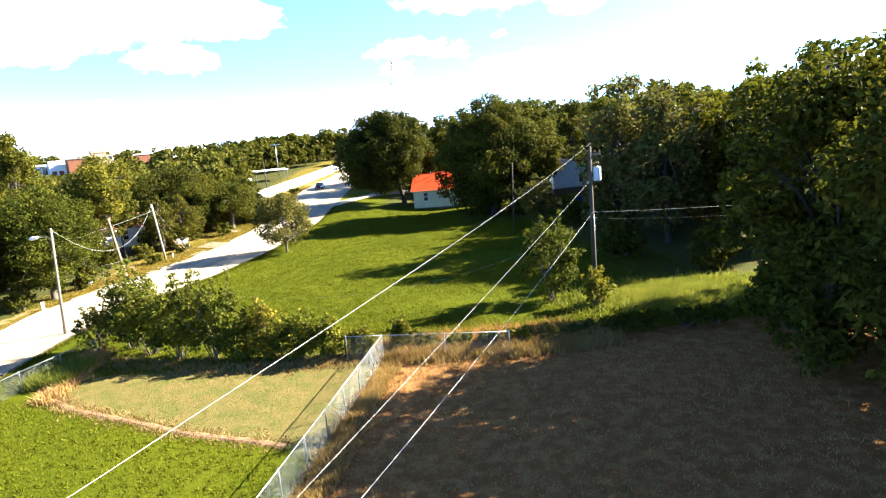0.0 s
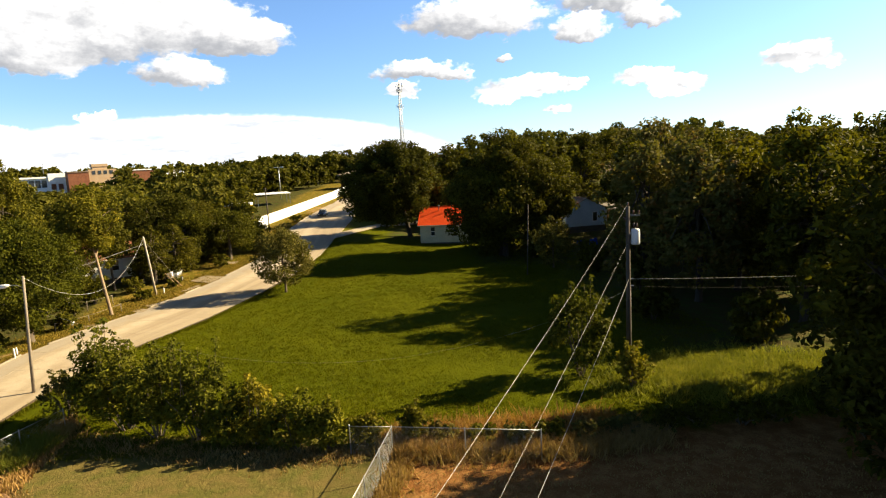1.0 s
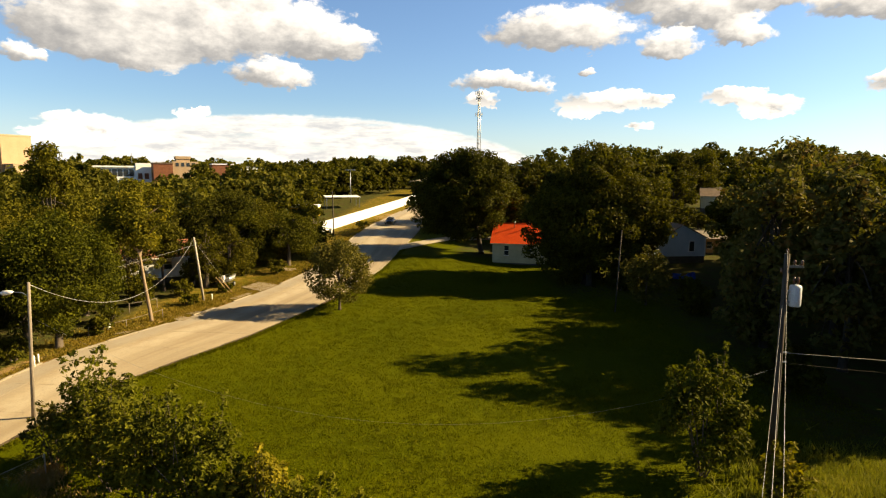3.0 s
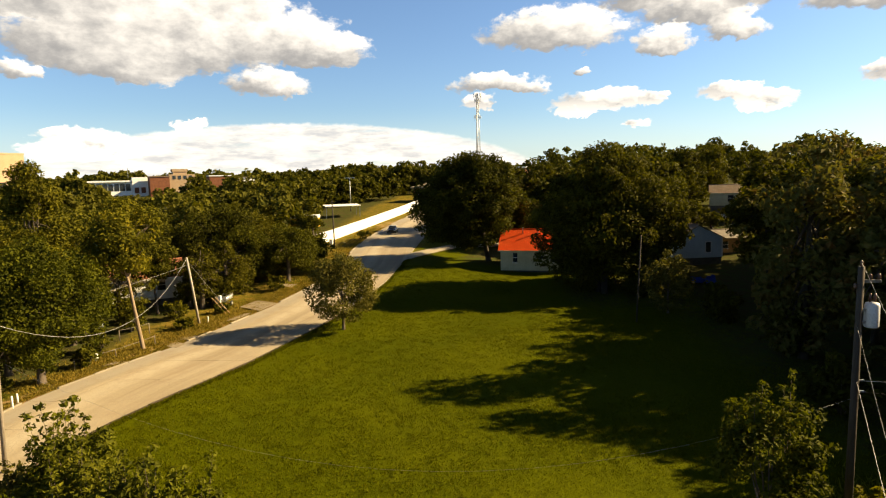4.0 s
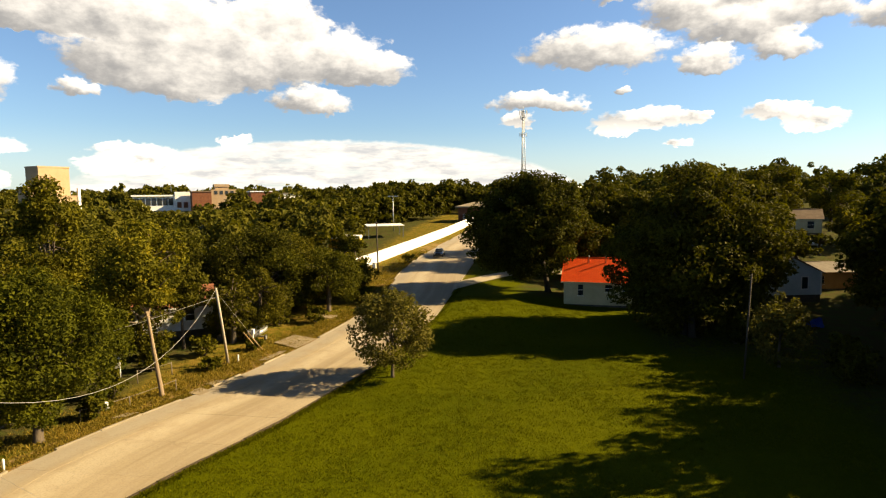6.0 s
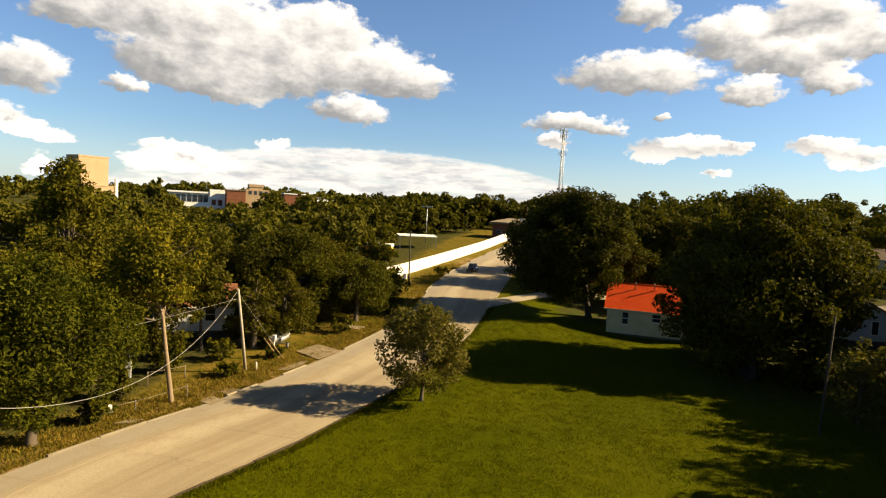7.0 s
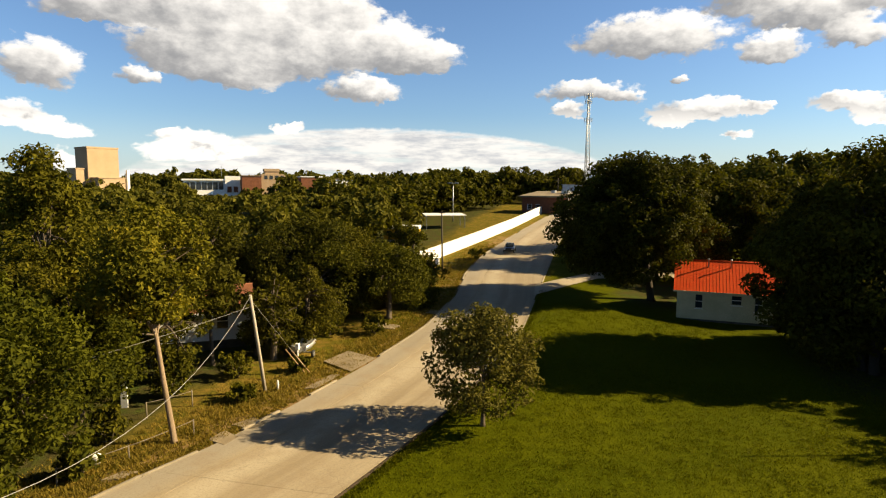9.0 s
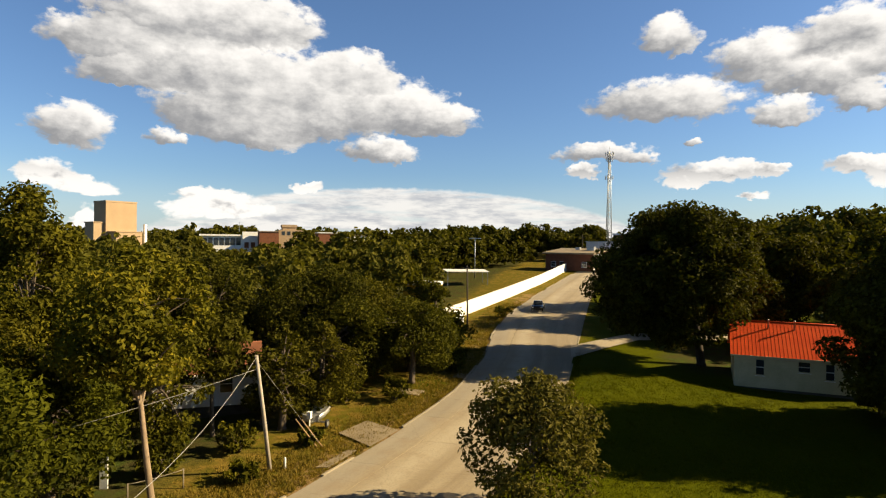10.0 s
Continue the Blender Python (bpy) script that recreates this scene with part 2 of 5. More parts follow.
    right = n.math("MULTIPLY", n.step(n.math("ADD", shift, n.math("MULTIPLY", edge, 0.2)), -3.9, -3.0), n.math("SUBTRACT", 1.0, n.step(y, 31.4, 33.0)))
    col = n.mix(right, col, bare)
    n.put(b.inputs["Base Color"], col)
    b.inputs["Roughness"].default_value = 0.95
    b.inputs["Specular IOR Level"].default_value = 0.02
    bp = n.add("ShaderNodeBump")
    bp.inputs["Strength"].default_value, bp.inputs["Distance"].default_value = 0.8, 0.12
    n.put(bp.inputs["Height"], n.math("ADD", n.math("MULTIPLY", fine, 0.6), n.noise(pos, 2.2, 5.0, 0.7)))
    n.put(b.inputs["Normal"], bp.outputs[0])
    return m


GROUND = ground_mat()
CONCRETE = surf("worn_concrete", (0.288, 0.244, 0.172), (0.392, 0.336, 0.240), 0.5, 0.9, 0.2, 9.0, each=0.14, stretch=(1, 0.22, 1))
OLDPAVE = surf("stained_paving", (0.208, 0.164, 0.104), (0.288, 0.232, 0.152), 0.7, 0.9, 0.2, 14.0)
# kerb colour darkened for dirt and for the kerb's own shadow line
DIRT_SHADE_KERB = surf("dirt_and_shade_kerb", (0.050, 0.034, 0.020), (0.085, 0.060, 0.038), 1.2, 0.9, 0.3, each=0.3)
KERB = surf("kerb_concrete", (0.264, 0.224, 0.156), (0.352, 0.300, 0.216), 1.2, 0.9, 0.3, each=0.3)
JOINT = surf("joint_dirt", (0.056, 0.046, 0.034), (0.080, 0.068, 0.048), 2.0, 0.95)


def road_mat():
    """Old concrete: worn wheel bands along the road, stains, fine cracks."""
    m, n, b = material("road_concrete")
    uv = n.add("ShaderNodeTexCoord").outputs["UV"]
    pos = n.add("ShaderNodeNewGeometry").outputs["Position"]
    long_ = n.noise(n.vmath("MULTIPLY", uv, (0.75, 0.035, 1.0)), 1.0, 4.0, 0.55)
    thin_ = n.noise(n.vmath("MULTIPLY", uv, (2.0, 0.06, 1.0)), 1.0, 4.0, 0.6)
    blot, small = n.noise(pos, 0.55, 4.0, 0.6), n.noise(pos, 9.0, 4.0, 0.65)
    col = n.mix(n.step(long_, 0.36, 0.62), (0.248, 0.196, 0.124), (0.320, 0.264, 0.176))
    col = n.mix(n.math("MULTIPLY", n.step(thin_, 0.48, 0.7), 0.3), col, (0.192, 0.148, 0.096))
    su = n.add("ShaderNodeSeparateXYZ")
    n.put(su.inputs[0], uv)
    band = n.math("MULTIPLY", n.step(su.outputs[0], 2.2, 3.6), n.math("SUBTRACT", 1.0, n.step(su.outputs[0], 3.8, 5.6)))
    col = n.mix(n.math("MULTIPLY", band, 0.7), col, (0.410, 0.355, 0.255))
    col = n.mix(n.math("MULTIPLY", n.math("SUBTRACT", 1.0, n.step(su.outputs[0], 1.2, 2.6)), 0.6), col, (0.262, 0.240, 0.196))
    col = n.mix(n.math("MULTIPLY", n.step(blot, 0.45, 0.75), 0.6), col, (0.240, 0.180, 0.112))
    col = n.mix(n.math("MULTIPLY", n.step(small, 0.42, 0.72), 0.5), col, (0.192, 0.152, 0.100))
    vor = n.add("ShaderNodeTexVoronoi")
    vor.feature = "DISTANCE_TO_EDGE"
    vor.inputs["Scale"].default_value = 0.16
    bend = n.add("ShaderNodeTexNoise")
    n.put(bend.inputs["Vector"], pos)
    bend.inputs["Scale"].default_value = 0.9
    n.put(vor.inputs["Vector"], n.vmath("ADD", pos, n.vmath("MULTIPLY", bend.outputs["Color"], (1.6, 1.6, 0.0))))
    crack = n.math("SUBTRACT", 1.0, n.step(vor.outputs["Distance"], 0.002, 0.007))
    col = n.mix(n.math("MULTIPLY", crack, 0.16), col, (0.080, 0.064, 0.044))
    one = n.add("ShaderNodeObjectInfo").outputs["Random"]
    col = n.mix(1.0, col, n.mix(one, (0.93, 0.93, 0.93), (1.0, 1.0, 1.0)), "MULTIPLY")
    n.put(b.inputs["Base Color"], col)
    b.inputs["Roughness"].default_value = 0.88
    bp = n.add("ShaderNodeBump")
    bp.inputs["Strength"].default_value, bp.inputs["Distance"].default_value = 0.25, 0.02
    n.put(bp.inputs["Height"], small)
    n.put(b.inputs["Normal"], bp.outputs[0])
    return m


ROADTOP = road_mat()
BARK = surf("bark", (0.072, 0.056, 0.040), (0.128, 0.100, 0.072), 2.0, 0.95, 0.8, 14.0, stretch=(1, 1, 0.25))
OAK_BARK = surf("dark_oak_bark", (0.028, 0.022, 0.015), (0.055, 0.042, 0.030), 2.0, 0.95, 0.8, 14.0, stretch=(1, 1, 0.25))
PALE_BARK = surf("pale_bark", (0.192, 0.140, 0.088), (0.272, 0.200, 0.132), 2.0, 0.9, 0.6, 14.0, stretch=(1, 1, 0.25))
POLEWOOD = surf("weathered_pole_wood", (0.160, 0.132, 0.096), (0.248, 0.208, 0.160), 2.0, 0.9, 0.5, 20.0, stretch=(1, 1, 0.1))
PALEPOLE = surf("sun_bleached_pole_wood", (0.320, 0.280, 0.216), (0.416, 0.368, 0.296), 2.0, 0.9, 0.4, 20.0, stretch=(1, 1, 0.1))
DARKPOLE = surf("creosoted_pole_wood", (0.044, 0.036, 0.028), (0.080, 0.064, 0.048), 2.0, 0.9, 0.5, 20.0, stretch=(1, 1, 0.1))
GALV = surf("galvanised_steel", (0.34, 0.35, 0.35), (0.45, 0.46, 0.46), 3.0, 0.45, 0.05, metal=0.8)
WIRE = surf("aluminium_cable", (0.336, 0.320, 0.296), (0.416, 0.400, 0.368), 3.0, 0.5, 0.0, metal=0.3)
GREYPAINT = surf("grey_enamel", (0.50, 0.52, 0.53), (0.58, 0.60, 0.61), 2.0, 0.4, 0.03)
CERAMIC = surf("brown_porcelain", (0.080, 0.040, 0.024), (0.112, 0.056, 0.032), 4.0, 0.25, 0.0)
WHITEPAINT = surf("white_paint", (0.74, 0.74, 0.72), (0.82, 0.82, 0.80), 1.0, 0.6, 0.05)
SIDING = surf("white_siding", (0.45, 0.40, 0.24), (0.54, 0.48, 0.29), 0.7, 0.65, 0.1)
BLUESIDING = surf("pale_blue_siding", (0.46, 0.55, 0.60), (0.56, 0.64, 0.68), 0.7, 0.65, 0.1)
REDMETAL = surf("red_painted_sheet_metal", (0.62, 0.060, 0.010), (0.70, 0.085, 0.014), 0.8, 0.65, 0.05, spec=0.15)
SHINGLE = surf("brown_shingle", (0.160, 0.112, 0.072), (0.232, 0.164, 0.108), 1.4, 0.9, 0.5)
GREYSHINGLE = surf("grey_shingle", (0.160, 0.136, 0.108), (0.224, 0.192, 0.152), 1.4, 0.9, 0.5)
BLOCK = surf("foundation_block", (0.068, 0.058, 0.044), (0.104, 0.088, 0.068), 2.0, 0.95, 0.4)
BRICK = surf("red_brick", (0.152, 0.056, 0.028), (0.208, 0.080, 0.040), 1.0, 0.9, 0.3)
TAN = surf("tan_masonry", (0.345, 0.245, 0.150), (0.395, 0.285, 0.178), 0.3, 0.9, 0.2)
TARP = surf("blue_tarpaulin", (0.010, 0.036, 0.192), (0.016, 0.056, 0.272), 1.5, 0.75, 0.3, spec=0.1)
TANWALL = surf("orange_tan_boards", (0.360, 0.176, 0.064), (0.440, 0.232, 0.088), 0.8, 0.85)
RUBBER = surf("black_rubber", (0.016, 0.016, 0.016), (0.028, 0.028, 0.028), 4.0, 0.8, 0.1)
BLACKCAR = surf("black_car_paint", (0.010, 0.010, 0.011), (0.016, 0.016, 0.018), 2.0, 0.2, 0.0, spec=0.5)
ALU = surf("dull_aluminium", (0.42, 0.43, 0.43), (0.55, 0.55, 0.55), 2.0, 0.45, 0.05, metal=0.6)
YELLOW = surf("yellow_paint", (0.480, 0.272, 0.024), (0.544, 0.320, 0.040), 1.5, 0.5)
PLANK = surf("raw_planks", (0.288, 0.176, 0.080), (0.368, 0.240, 0.120), 3.0, 0.85)
DRYSOIL = surf("red_dry_soil", (0.216, 0.120, 0.060), (0.304, 0.184, 0.100), 1.2, 0.95, 0.8)

m_, n_, b_ = material("window_glass")
b_.inputs["Base Color"].default_value, b_.inputs["Roughness"].default_value = (0.02, 0.025, 0.03, 1), 0.06
b_.inputs["Specular IOR Level"].default_value = 0.6
GLASS = m_

LEAF_OAK = leaf_mat("oak_leaves", (0.012, 0.014, 0.002), (0.108, 0.100, 0.010))
LEAF_MID = leaf_mat("elm_leaves", (0.016, 0.020, 0.002), (0.132, 0.120, 0.011))
LEAF_LIGHT = leaf_mat("pale_leaves", (0.034, 0.037, 0.004), (0.188, 0.164, 0.014), (0.232, 0.184, 0.016))
LEAF_GREY = leaf_mat("silvery_leaves", (0.030, 0.032, 0.006), (0.148, 0.130, 0.028))
LEAF_DEEP = leaf_mat("maple_leaves", (0.009, 0.014, 0.002), (0.082, 0.088, 0.007))
LEAF_BUSH = leaf_mat("hedge_leaves", (0.020, 0.026, 0.003), (0.162, 0.158, 0.014))
LEAF_RUST = leaf_mat("turning_leaves", (0.056, 0.060, 0.014), (0.120, 0.104, 0.028), (0.136, 0.080, 0.024))
LEAF_FAR = leaf_mat("woodland_leaves", (0.029, 0.034, 0.005), (0.108, 0.100, 0.014))
GRASS_RUST = leaf_mat("rusty_grass", (0.150, 0.078, 0.026), (0.300, 0.175, 0.060), glow=0.35)
GRASS_DRY = leaf_mat("dry_grass", (0.192, 0.112, 0.044), (0.336, 0.232, 0.096), glow=0.35)
GRASS_GREEN = leaf_mat("grass_blades", (0.040, 0.049, 0.001), (0.106, 0.107, 0.003), glow=0.3, clump=3.6)
GRASS_VERGE = leaf_mat("verge_grass", (0.080, 0.070, 0.009), (0.228, 0.160, 0.032), glow=0.3)
WEEDS = leaf_mat("tall_weeds", (0.104, 0.120, 0.014), (0.256, 0.240, 0.040), glow=0.35)

# ---- building helpers ----


def smooth(a, b, x):
    t = np.clip((x - a) / (b - a), 0, 1)
    return t * t * (3 - 2 * t)


def height(x, y):
    """Height of the ground: flat lawn, a road that climbs away, and rising land behind."""
    a = np.interp(y, (-50, 60, 80, 108, 180, 260, 400, 900), (0, 0, 0.6, 2.3, 7.2, 10, 11, 11))
    b = np.interp(y, (-50, 76, 101, 130, 180, 260, 400, 900), (0, 0, 0.65, 2.9, 6.8, 10, 11, 11))
    k = smooth(2, -16.5, x)
    return a * k + b * (1 - k)


def hz(x, y):
    return float(height(x, y))


def mesh_from(name, verts, faces, mat):
    me = bpy.data.meshes.new(name)
    me.from_pydata([tuple(v) for v in verts] if not isinstance(verts, np.ndarray) else verts.tolist(), [], faces.tolist() if isinstance(faces, np.ndarray) else faces)
    if mat:
        me.materials.append(mat)
    return me


def part(name, bm, mat, parent, label="", m=None):
    """Link a bmesh (or a mesh) as one mesh object under a thing."""
    if isinstance(bm, bmesh.types.BMesh):
        me = bpy.data.meshes.new(name)
        bm.to_mesh(me)
        bm.free()
        me.materials.append(mat)
    else:
        me = bm
    ob = new(name, me)
    if parent:
        ob.parent = parent
    if m is not None:
        ob.matrix_basis = m
    if label:
        tagged(ob, label)
    return ob


def thing(name, x, y, label, category, group="", z=None, rz=0.0, kind=""):
    ob = new(name)
    ob.empty_display_size = 0.5
    ob.matrix_basis = pose(x, y, hz(x, y) if z is None else z, 0, 0, rz)
    return tagged(ob, label, category, group, kind)


def box(bm, x0, x1, y0, y1, z0, z1, bevel=0.0):
    v = [bm.verts.new(c) for c in ((x0, y0, z0), (x1, y0, z0), (x1, y1, z0), (x0, y1, z0), (x0, y0, z1), (x1, y0, z1), (x1, y1, z1), (x0, y1, z1))]
    fs = [bm.faces.new([v[i] for i in f]) for f in ((3, 2, 1, 0), (4, 5, 6, 7), (0, 1, 5, 4), (1, 2, 6, 5), (2, 3, 7, 6), (3, 0, 4, 7))]
    if bevel:
        bmesh.ops.bevel(bm, geom=list({e for f in fs for e in f.edges}), offset=bevel, segments=1, affect="EDGES")
    return bm


def boxes(*dims, bevel=0.0):
    bm = bmesh.new()
    for d in dims:
        box(bm, *d, bevel=bevel)
    return bm


def tube(bm, pts, radii, sides=8, cap=True):
    """A tapered tube along points."""
    pts = [Vector(q) for q in pts]
    rings = []
    for i, q in enumerate(pts):
        d = (pts[min(i + 1, len(pts) - 1)] - pts[max(i - 1, 0)]).normalized()
        s = d.cross(Vector((0.3, 0.9, 0.1))).normalized()
        u = d.cross(s)
        r = radii[i] if hasattr(radii, "__len__") else radii
        rings.append([bm.verts.new(q + (s * math.cos(a) + u * math.sin(a)) * r) for a in (2 * math.pi * k / sides for k in range(sides))])
    for a, b in zip(rings, rings[1:]):
        for k in range(sides):
            f = bm.faces.new((a[k], a[(k + 1) % sides], b[(k + 1) % sides], b[k]))
            f.smooth = True
    if cap:
        bm.faces.new(rings[0][::-1])
        bm.faces.new(rings[-1])
    return bm


def sag(a, b, drop, n=18):
    a, b = Vector(a), Vector(b)
    return [a.lerp(b, i / n) - Vector((0, 0, 4 * drop * (i / n) * (1 - i / n))) for i in range(n + 1)]


# ---- ground and road ----
RIGHT_EDGE = ((-80, -27.5), (35, -27.6), (45, -27.9), (50, -27.2), (55, -25.7), (60, -24.0), (65, -22.6), (70, -21.3), (80, -19.4), (92, -18.0), (108, -17.7), (126, -17.4), (144, -17.0), (170, -15.5), (210, -11.5), (260, -6))
LEFT_EDGE = ((-80, -34.8), (45, -35.0), (51, -35.8), (56, -35.2), (61, -33.8), (65, -32.3), (70.5, -30.9), (78.5, -29.2), (87, -27.6), (92, -26.9), (104, -26.8), (115, -28.0), (126, -28.2), (139, -27.3), (155, -25.4), (175, -22.6), (205, -19.0), (260, -13))


def edge_at(edge, y):
    return float(np.interp(y, [e[0] for e in edge], [e[1] for e in edge]))


def spread(lo, hi, near, far, step, grow=1.35):
    """Grid lines: even between near and far, wider outside."""
    s = list(np.arange(near, far + 0.01, step))
    d = step
    while s[-1] < hi:
        d *= grow
        s.append(min(s[-1] + d, hi))
    d = step
    while s[0] > lo:
        d *= grow
        s.insert(0, max(s[0] - d, lo))
    return np.array(s)


gx, gy = spread(-3000, 3000, -60, 50, 2.0), spread(-600, 4500, -20, 240, 2.0)
GX, GY = np.meshgrid(gx, gy)
GZ = height(GX, GY)
near_road = np.minimum(np.abs(GX + 25), 60) / 60
GZ = GZ + np.array([[0.10 * noise.noise((x * 0.13, y * 0.13, 0.0)) for x in gx] for y in gy]) * smooth(0.22, 0.5, near_road) * (GY > 30)
nx = len(gx)
gi = np.arange(len(gx) * len(gy)).reshape(len(gy), nx)
quads = np.stack([gi[:-1, :-1], gi[:-1, 1:], gi[1:, 1:], gi[1:, :-1]], -1).reshape(-1, 4)
gme = mesh_from("ground", np.stack([GX, GY, GZ], -1).reshape(-1, 3), quads, GROUND)
gme.polygons.foreach_set("use_smooth", [True] * len(gme.polygons))
tagged(new("ground", gme), "green mown lawn with bare yard and verges", "ground", kind="structure")

# the road bed, which shows in the joints between the slabs
ys = np.arange(-60, 250.1, 2.0)
rv, rf = [], []
for k, y in enumerate(ys):
    for x in (edge_at(LEFT_EDGE, y), edge_at(RIGHT_EDGE, y)):
        rv.append((x, y, hz(x, y) + 0.04))
    if k:
        rf.append((2 * k - 2, 2 * k - 1, 2 * k + 1, 2 * k))
road = tagged(new("road", mesh_from("road", rv, rf, JOINT)), "pale worn concrete road of jointed slabs", "road", kind="structure")


# ---- trees ----
rng = np.random.default_rng(7)


def leaf_quads(centres, normals, size, rng, slim=0.55):
    """One four-cornered leaf spray for each centre."""
    k = len(centres)
    ref = rng.normal(size=(k, 3))
    t1 = np.cross(normals, ref)
    t1 /= np.linalg.norm(t1, axis=1)[:, None] + 1e-9
    t2 = np.cross(normals, t1)
    s = (size * rng.uniform(0.55, 1.35, k))[:, None]
    bend = normals * s * 0.22
    v = np.stack([centres - t1 * s, centres + t2 * s * slim + bend, centres + t1 * s, centres - t2 * s * slim + bend], 1).reshape(-1, 3)
    return v, np.arange(4 * k).reshape(k, 4)


def crown_points(lobes, per_m2, rng, core=0.25):
    """Leaf places and facings over a set of lobes (x, y, z, r)."""
    cs, ns = [], []
    for x, y, z, r in lobes:
        k = max(int(per_m2 * r * r * 4 * math.pi * 0.6), 10)
        d = rng.normal(size=(k, 3))
        d /= np.linalg.norm(d, axis=1)[:, None]
        rad = r * np.where(rng.random(k) < core, rng.uniform(0.3, 0.8, k), rng.uniform(0.78, 1.12, k))
        cs.append(np.array((x, y, z)) + d * rad[:, None] * np.array((1, 1, 0.82)))
        nn = d * 0.7 + rng.normal(size=(k, 3)) * 0.55 + np.array((0, 0, 0.35))
        ns.append(nn / np.linalg.norm(nn, axis=1)[:, None])
    return np.concatenate(cs), np.concatenate(ns)


def lobed(rx, ry, z0, z1, count, rng, lobe=0.34, shape=1.0):
    """Lobes filling an uneven crown between two heights; shape above 1 widens the foot, below 1 the head."""
    out = []
    mid, half = (z0 + z1) / 2, (z1 - z0) / 2
    for _ in range(count):
        d = rng.normal(size=3)
        d /= np.linalg.norm(d)
        q = rng.uniform(0.42, 0.84)
        r = lobe * min(rx, ry, half * 1.2) * rng.uniform(0.6, 1.25)
        if rng.random() < 0.38:
            q, r = rng.uniform(0.80, 0.97), r * rng.uniform(0.38, 0.62)
        zz = mid + d[2] * half * q
        wide = 1.0 - 0.35 * (shape - 1.0) * d[2]
        out.append((d[0] * rx * q * wide, d[1] * ry * q * wide, zz, r))
    return out


def make_tree(name, x, y, tall, rx, ry, z_low, leaf, bark, label, seed, trunk_r=0.25, count=26, dens=16.0, size=0.24, lean=(0, 0), group="", lobe=0.34, shape=1.0, fork=0.45, stems=1, base=None, skew=0.0):
    """A tree: tapered trunk with limbs, and a crown of many small leaf sprays."""
    g = np.random.default_rng(seed)
    t = thing(name, x, y, label, "tree", group, z=base)
    lobes = lobed(rx, ry, z_low, tall - 0.35 * lobe * rx, count, g, lobe, shape)
    lx, ly = lean
    mid_z, half_z = (z_low + tall) / 2, (tall - z_low) / 2
    lobes = [(a + lx + skew * (c - mid_z) / half_z, b + ly, c, d) for a, b, c, d in lobes]
    bm = bmesh.new()
    for s in range(stems):
        a0 = g.uniform(0, 6.28)
        off = 0 if stems == 1 else trunk_r * 2.2
        foot = Vector((off * math.cos(a0), off * math.sin(a0), -0.15))
        top = Vector((lx * 0.9 + off * 3 * math.cos(a0), ly * 0.9 + off * 3 * math.sin(a0), z_low + (tall - z_low) * 0.62))
        mid1 = foot.lerp(top, 0.35) + Vector((g.uniform(-1, 1), g.uniform(-1, 1), 0)) * trunk_r * 0.8
        mid2 = foot.lerp(top, 0.7) + Vector((g.uniform(-1, 1), g.uniform(-1, 1), 0)) * trunk_r * 1.0
        tube(bm, [foot, foot + Vector((0, 0, 0.4)), mid1, mid2, top], [trunk_r * 1.5, trunk_r * 1.05, trunk_r * 0.85, trunk_r * 0.55, trunk_r * 0.15], 8)
        for a, b, c, d in lobes[:max(7, count // 3)]:
            at = g.uniform(max(fork, 0.92 * z_low / max(top.z, 0.1)), 0.97)
            st = mid1.lerp(mid2, (at - 0.35) / 0.35) if at < 0.7 else mid2.lerp(top, (at - 0.7) / 0.3)
            en = Vector((a, b, c))
            md = st.lerp(en, 0.5) + Vector((0, 0, 0.12 * (en - st).length))
            tube(bm, [st, md, en], [trunk_r * 0.38, trunk_r * 0.24, trunk_r * 0.06], 5, cap=False)
    part("trunk", bm, bark, t)
    c, n = crown_points(lobes, dens, g)
    v, f = leaf_quads(c, n, size, g)
    part("crown", mesh_from("crown", v, f, leaf), leaf, t)
    return t


# the young tree at the roadside
make_tree("street_tree", -18.1, 71.0, 8.1, 3.6, 3.6, 0.9, LEAF_GREY, BARK, "small roadside tree with grey-green crown", 19, 0.14, 84, 36.0, 0.135, lobe=0.27, shape=2.0)
# large dark oaks by the red-roofed house
make_tree("oak_tree", -4.7, 109.0, 18.0, 9.2, 7.4, 2.0, LEAF_OAK, OAK_BARK, "broad dark oak shading the driveway and lawn", 12, 0.42, 180, 22.0, 0.22, lobe=0.25, lean=(-2.5, -1.6), shape=1.15, skew=1.3)
make_tree("oak_tree", 10.0, 89.0, 19.0, 9.4, 8.6, -0.8, LEAF_OAK, OAK_BARK, "tall dark oak beside the red-roofed house", 13, 0.36, 190, 23.0, 0.21, lobe=0.25, stems=2, lean=(0.3, 1.4), shape=1.3)
make_tree("oak_tree", 16.4, 94.0, 16.0, 5.9, 5.4, 3.0, LEAF_MID, OAK_BARK, "ragged grey-green oak between the two houses", 14, 0.35, 80, 24.0, 0.2, lobe=0.26)
make_tree("young_tree", 14.6, 78.5, 7.4, 2.9, 2.8, 0.5, LEAF_GREY, BARK, "leafy young tree near the thin pole", 15, 0.12, 44, 22.0, 0.17, lobe=0.32)
